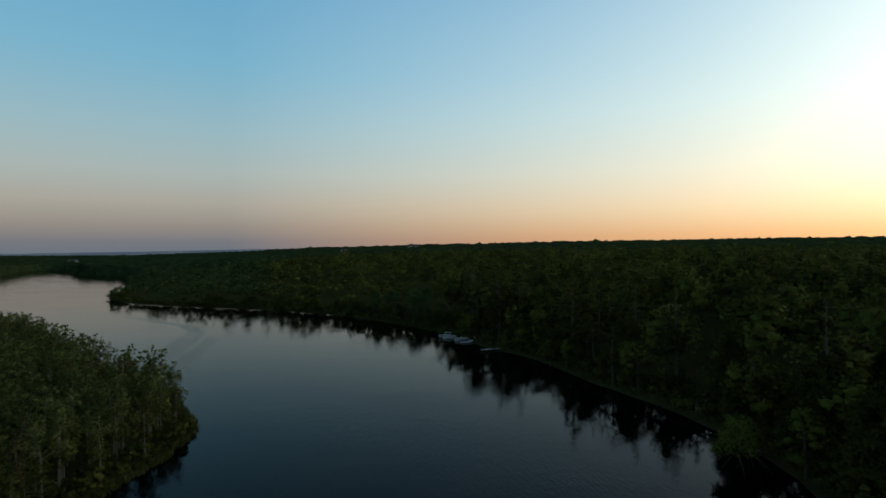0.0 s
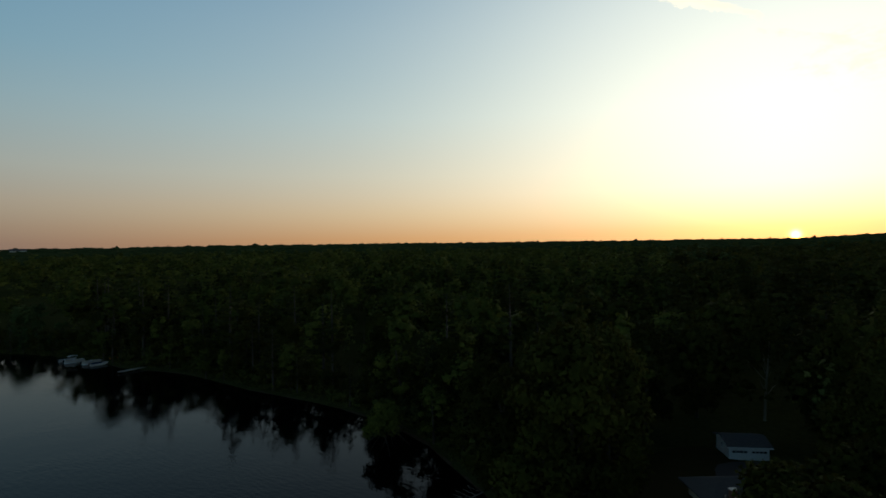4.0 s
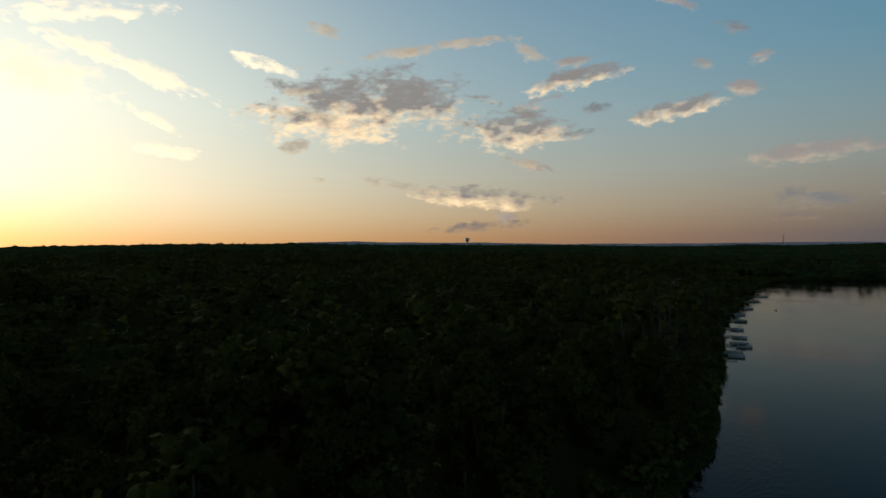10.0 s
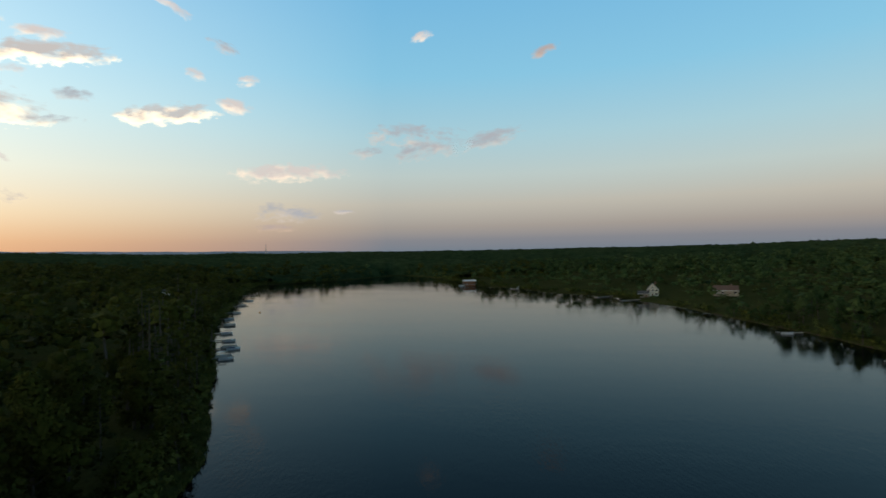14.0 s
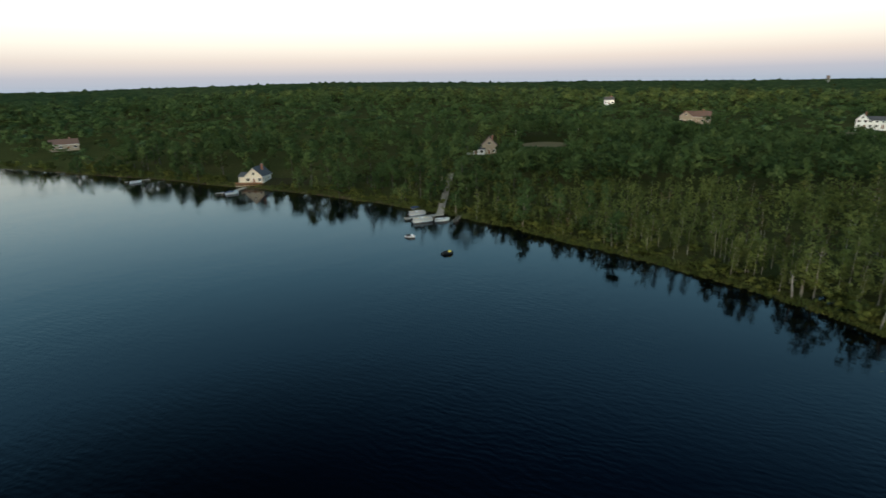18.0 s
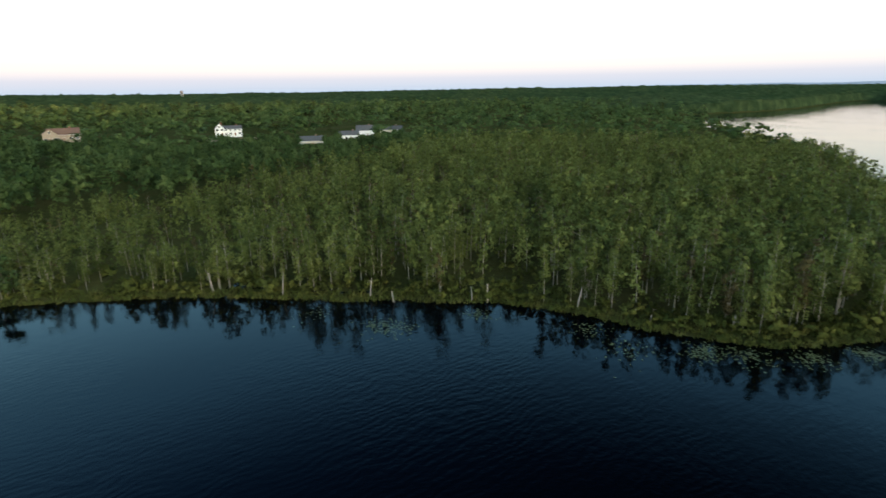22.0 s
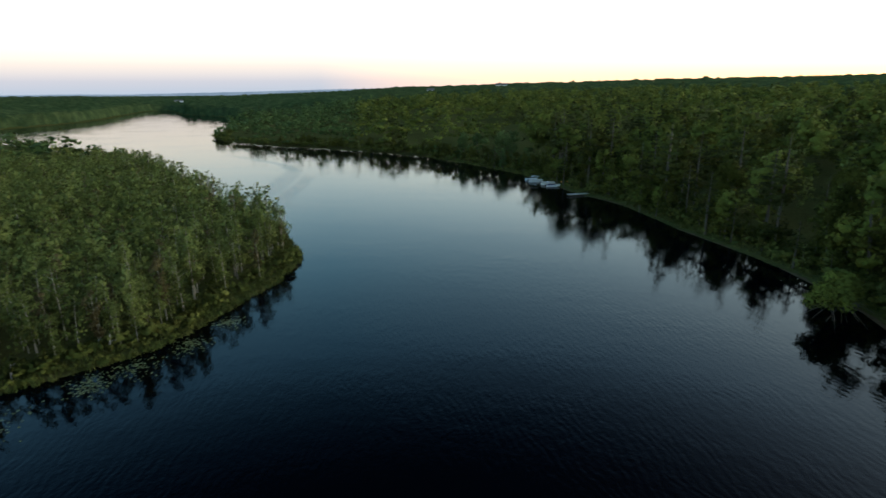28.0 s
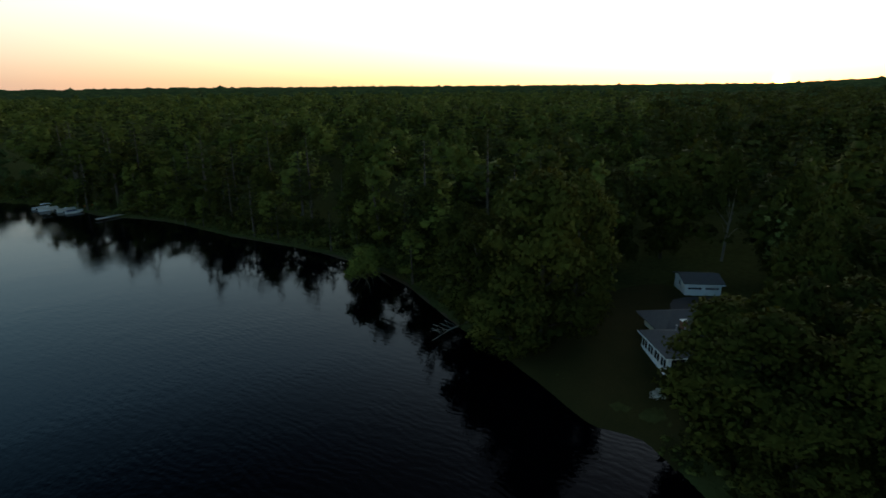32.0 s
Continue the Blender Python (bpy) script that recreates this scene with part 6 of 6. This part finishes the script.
# ---------------------------------------------------------------- clouds, far behind everything
# Clouds glow by emission, with sunlit rims and grey tops painted in.
def cloud_material(name, rim, body, thin=0.0):
    m = bpy.data.materials.new(name)
    m.use_nodes = True
    nt = m.node_tree
    n, l = nt.nodes, nt.links
    n.clear()
    tc = n.new("ShaderNodeTexCoord")
    info = n.new("ShaderNodeObjectInfo")
    shift = n.new("ShaderNodeVectorMath")
    shift.operation = "MULTIPLY_ADD"
    l.new(info.outputs["Random"], shift.inputs[0])
    shift.inputs[1].default_value = (9000, 3000, 7000)
    l.new(tc.outputs["Object"], shift.inputs[2])
    mp = n.new("ShaderNodeMapping")
    mp.inputs["Scale"].default_value = (0.0040, 0.0040, 0.0082)
    l.new(shift.outputs[0], mp.inputs[0])
    tex = n.new("ShaderNodeTexNoise")
    tex.inputs["Scale"].default_value, tex.inputs["Detail"].default_value, tex.inputs["Roughness"].default_value = 1.0, 8.0, 0.52
    tex.inputs["Distortion"].default_value = 0.5
    l.new(mp.outputs[0], tex.inputs["Vector"])
    sp = n.new("ShaderNodeVectorMath")
    sp.operation = "MULTIPLY_ADD"
    l.new(tc.outputs["Generated"], sp.inputs[0])
    sp.inputs[1].default_value, sp.inputs[2].default_value = (2, 0, 2), (-1, 0, -1)
    ln = n.new("ShaderNodeVectorMath")
    ln.operation = "LENGTH"
    l.new(sp.outputs[0], ln.inputs[0])

    def mth(op, a, b, c=0.0):
        k = n.new("ShaderNodeMath")
        k.operation = op
        for i, v in enumerate((a, b, c)):
            if isinstance(v, (int, float)):
                k.inputs[i].default_value = v
            else:
                l.new(v, k.inputs[i])
        return k.outputs[0]
    fine = n.new("ShaderNodeTexNoise")
    fine.inputs["Scale"].default_value, fine.inputs["Detail"].default_value, fine.inputs["Roughness"].default_value = 4.0, 5.0, 0.52
    l.new(mp.outputs[0], fine.inputs["Vector"])
    lumps = mth("ADD", mth("MULTIPLY", mth("SUBTRACT", tex.outputs["Fac"], 0.5), 2.3), mth("MULTIPLY", mth("SUBTRACT", fine.outputs["Fac"], 0.5), 1.25))
    dens = mth("SUBTRACT", mth("ADD", lumps, 0.78 - thin), mth("MULTIPLY", mth("POWER", ln.outputs["Value"], 2.0), 1.0))
    alpha = ramp_into(nt, dens, [(0.22, (0, 0, 0)), (0.42, (0.25, 0.25, 0.25)), (0.72, (0.72, 0.72, 0.72)), (1.0, (0.94, 0.94, 0.94))])
    low = n.new("ShaderNodeSeparateXYZ")
    l.new(tc.outputs["Generated"], low.inputs[0])
    soft = n.new("ShaderNodeTexNoise")
    soft.inputs["Scale"].default_value, soft.inputs["Detail"].default_value = 1.6, 3.0
    l.new(mp.outputs[0], soft.inputs["Vector"])
    # painted sunlight: rim tone low and sunward, body tone higher up
    shade = mth("ADD", mth("MULTIPLY", low.outputs[2], 0.75), mth("ADD", mth("MULTIPLY", dens, 0.22), mth("MULTIPLY_ADD", soft.outputs["Fac"], 0.9, mth("MULTIPLY_ADD", low.outputs[0], 0.22, -0.42))))
    tone = ramp_into(nt, shade, [(0.42, rim), (0.56, tuple((p + q) / 2 for p, q in zip(rim, body))), (0.74, body)])
    em, tr, mx, out = n.new("ShaderNodeEmission"), n.new("ShaderNodeBsdfTransparent"), n.new("ShaderNodeMixShader"), n.new("ShaderNodeOutputMaterial")
    l.new(tone, em.inputs[0])
    l.new(alpha, mx.inputs[0])
    l.new(tr.outputs[0], mx.inputs[1])
    l.new(em.outputs[0], mx.inputs[2])
    l.new(mx.outputs[0], out.inputs[0])
    return m


CLOUD_SUN = cloud_material("sunlit_cloud", (3.3, 2.7, 1.7), (2.5, 2.1, 1.5), 0.0)
CLOUD_GOLD = cloud_material("golden_cloud", (1.35, 1.08, 0.72), (0.95, 0.80, 0.62), 0.12)
CLOUD_GREY = cloud_material("grey_cloud_with_painted_rim", (2.5, 1.85, 1.1), (0.55, 0.50, 0.47), -0.14)
CLOUD_PINK = cloud_material("pale_dusk_cloud", (1.15, 0.92, 0.70), (0.66, 0.58, 0.54))
CLOUD_DUSK = cloud_material("grey_dusk_cloud", (0.66, 0.58, 0.52), (0.40, 0.41, 0.44))
CLOUD_WISP = cloud_material("thin_dusk_wisp", (0.66, 0.48, 0.36), (0.46, 0.37, 0.34), 0.06)


def cloud(az, el, wide, tall, mat, label, tilt=0.0):
    """A curved bank of cloud, 4.3 km off and more, each a little behind the last. All in degrees."""
    R = 4250.0 + 90.0 * (len([o for o in scene.objects if o.name.startswith("cloud")]) % 6)
    a0, e0 = radians(az), radians(el)
    centre = Vector((math.sin(a0) * math.cos(e0), math.cos(a0) * math.cos(e0), math.sin(e0))) * R + Vector(EYE)
    W, Hh = R * radians(wide), R * radians(tall)
    m = Mesh()
    rings, spokes = 4, 20
    m.v.append((0.0, -40.0, 0.0))
    for j in range(1, rings + 1):
        for i in range(spokes):
            q, a = j / rings, 2 * math.pi * i / spokes
            m.v.append((q * math.cos(a) * W / 2, -40 * (1 - q * q), q * math.sin(a) * Hh / 2))
    m.f = [(0, 1 + i, 1 + (i + 1) % spokes) for i in range(spokes)]
    for j in range(rings - 1):
        for i in range(spokes):
            k = (i + 1) % spokes
            m.f.append((1 + j * spokes + i, 1 + (j + 1) * spokes + i, 1 + (j + 1) * spokes + k, 1 + j * spokes + k))
    ob = new("cloud", m.data("cloud", mat, True))
    ob.matrix_world = Matrix.Translation(centre) @ pose(0, 0, 0, 0, tilt, -az)
    ob.visible_shadow = False
    return tagged(ob, label, "cloud", "evening clouds", "structure")


LIT, GREY, PALE, WISP = "bright cloud glowing yellow as if lit by the low sun", "grey cloud with a bright yellow lower rim painted in", "small pale cloud in the blue evening sky", "thin mauve wisp of cloud low over the horizon"
for az, el, wide, tall, mat, label, tilt in (
        (61.5, 21.9, 10.1, 1.0, CLOUD_SUN, LIT, 22), (68.2, 24.1, 8.6, 2.9, CLOUD_SUN, LIT, 4), (74.7, 24.4, 4.5, 2.8, CLOUD_SUN, LIT, -10), (69.7, 17.7, 9.3, 1.0, CLOUD_SUN, LIT, 20),
        (76.2, 15.1, 13.0, 4.7, CLOUD_SUN, LIT, 2), (80.7, 21.1, 10.9, 1.8, CLOUD_SUN, LIT, -14), (83.0, 17.4, 14.9, 1.8, CLOUD_SUN, LIT, 18), (95.4, 18.7, 6.3, 1.2, CLOUD_SUN, LIT, 14),
        (99.3, 16.4, 4.0, 1.0, CLOUD_GOLD, LIT, -4), (86.6, 10.0, 6.1, 1.1, CLOUD_SUN, LIT, 2), (85.3, 12.8, 5.8, 1.0, CLOUD_SUN, LIT, 26), (98.6, 10.9, 3.3, 1.3, CLOUD_GOLD, LIT, -6),
        (101.0, 7.7, 1.6, 0.7, CLOUD_GOLD, LIT, 0), (110.9, 20.3, 6.1, 1.0, CLOUD_GOLD, LIT, -10), (102.0, 22.0, 4.5, 1.5, CLOUD_GOLD, LIT, 10), (111.1, 20.5, 19.9, 1.2, CLOUD_GOLD, LIT, -8),
        (106.1, 15.2, 21.3, 6.5, CLOUD_GREY, GREY, -4), (101.7, 13.4, 13.9, 2.1, CLOUD_GOLD, LIT, 10), (121.3, 12.5, 11.5, 3.6, CLOUD_GREY, GREY, 2), (123.4, 20.0, 3.7, 1.6, CLOUD_GOLD, LIT, 28),
        (127.6, 17.1, 10.5, 1.7, CLOUD_GREY, GREY, -8), (127.6, 18.7, 4.1, 1.0, CLOUD_PINK, PALE, -4), (124.0, 15.1, 5.1, 1.2, CLOUD_PINK, PALE, -14), (129.9, 14.1, 3.4, 1.2, CLOUD_DUSK, PALE, -6),
        (137.0, 13.2, 9.0, 1.7, CLOUD_GREY, GREY, -9), (128.6, 11.7, 4.5, 1.0, CLOUD_DUSK, PALE, -12), (140.0, 17.0, 1.9, 1.3, CLOUD_PINK, PALE, 0), (143.4, 14.5, 3.7, 1.3, CLOUD_PINK, PALE, 12),
        (144.9, 16.9, 2.0, 1.0, CLOUD_PINK, PALE, -8), (108.3, 7.2, 9.0, 1.3, CLOUD_GOLD, LIT, 9), (117.9, 5.7, 13.4, 2.1, CLOUD_GREY, GREY, 3), (117.6, 2.6, 11.8, 1.1, CLOUD_WISP, WISP, -3),
        (120.6, 3.6, 2.7, 1.4, CLOUD_PINK, PALE, 0), (123.2, 9.0, 2.6, 1.0, CLOUD_GOLD, LIT, 8), (87.0, 9.8, 5.1, 1.0, CLOUD_SUN, LIT, 8), (148.8, 8.2, 11.3, 1.9, CLOUD_PINK, PALE, -2),
        (148.0, 4.2, 6.7, 1.9, CLOUD_DUSK, PALE, 0), (154.1, 4.3, 2.5, 0.5, CLOUD_DUSK, PALE, 0), (137.5, 22.8, 5.7, 1.0, CLOUD_PINK, PALE, 28), (142.2, 19.9, 3.3, 1.0, CLOUD_DUSK, PALE, 22),
        (122.5, 9.2, 5.6, 1.0, CLOUD_PINK, PALE, 18), (161.8, 12.0, 9.4, 2.5, CLOUD_DUSK, PALE, 4), (162.8, 10.5, 7.5, 2.1, CLOUD_DUSK, PALE, -12), (170.3, 11.7, 7.0, 1.8, CLOUD_DUSK, PALE, -12),
        (162.6, 21.8, 2.3, 1.0, CLOUD_PINK, PALE, -20), (175.4, 19.9, 2.8, 1.0, CLOUD_WISP, WISP, -20), (155.8, 10.3, 4.2, 1.0, CLOUD_DUSK, PALE, -8), (147.6, 2.6, 4.6, 0.9, CLOUD_WISP, WISP, 0)):
    cloud(az, el, wide * 1.35, tall * 1.5, mat, label, tilt)
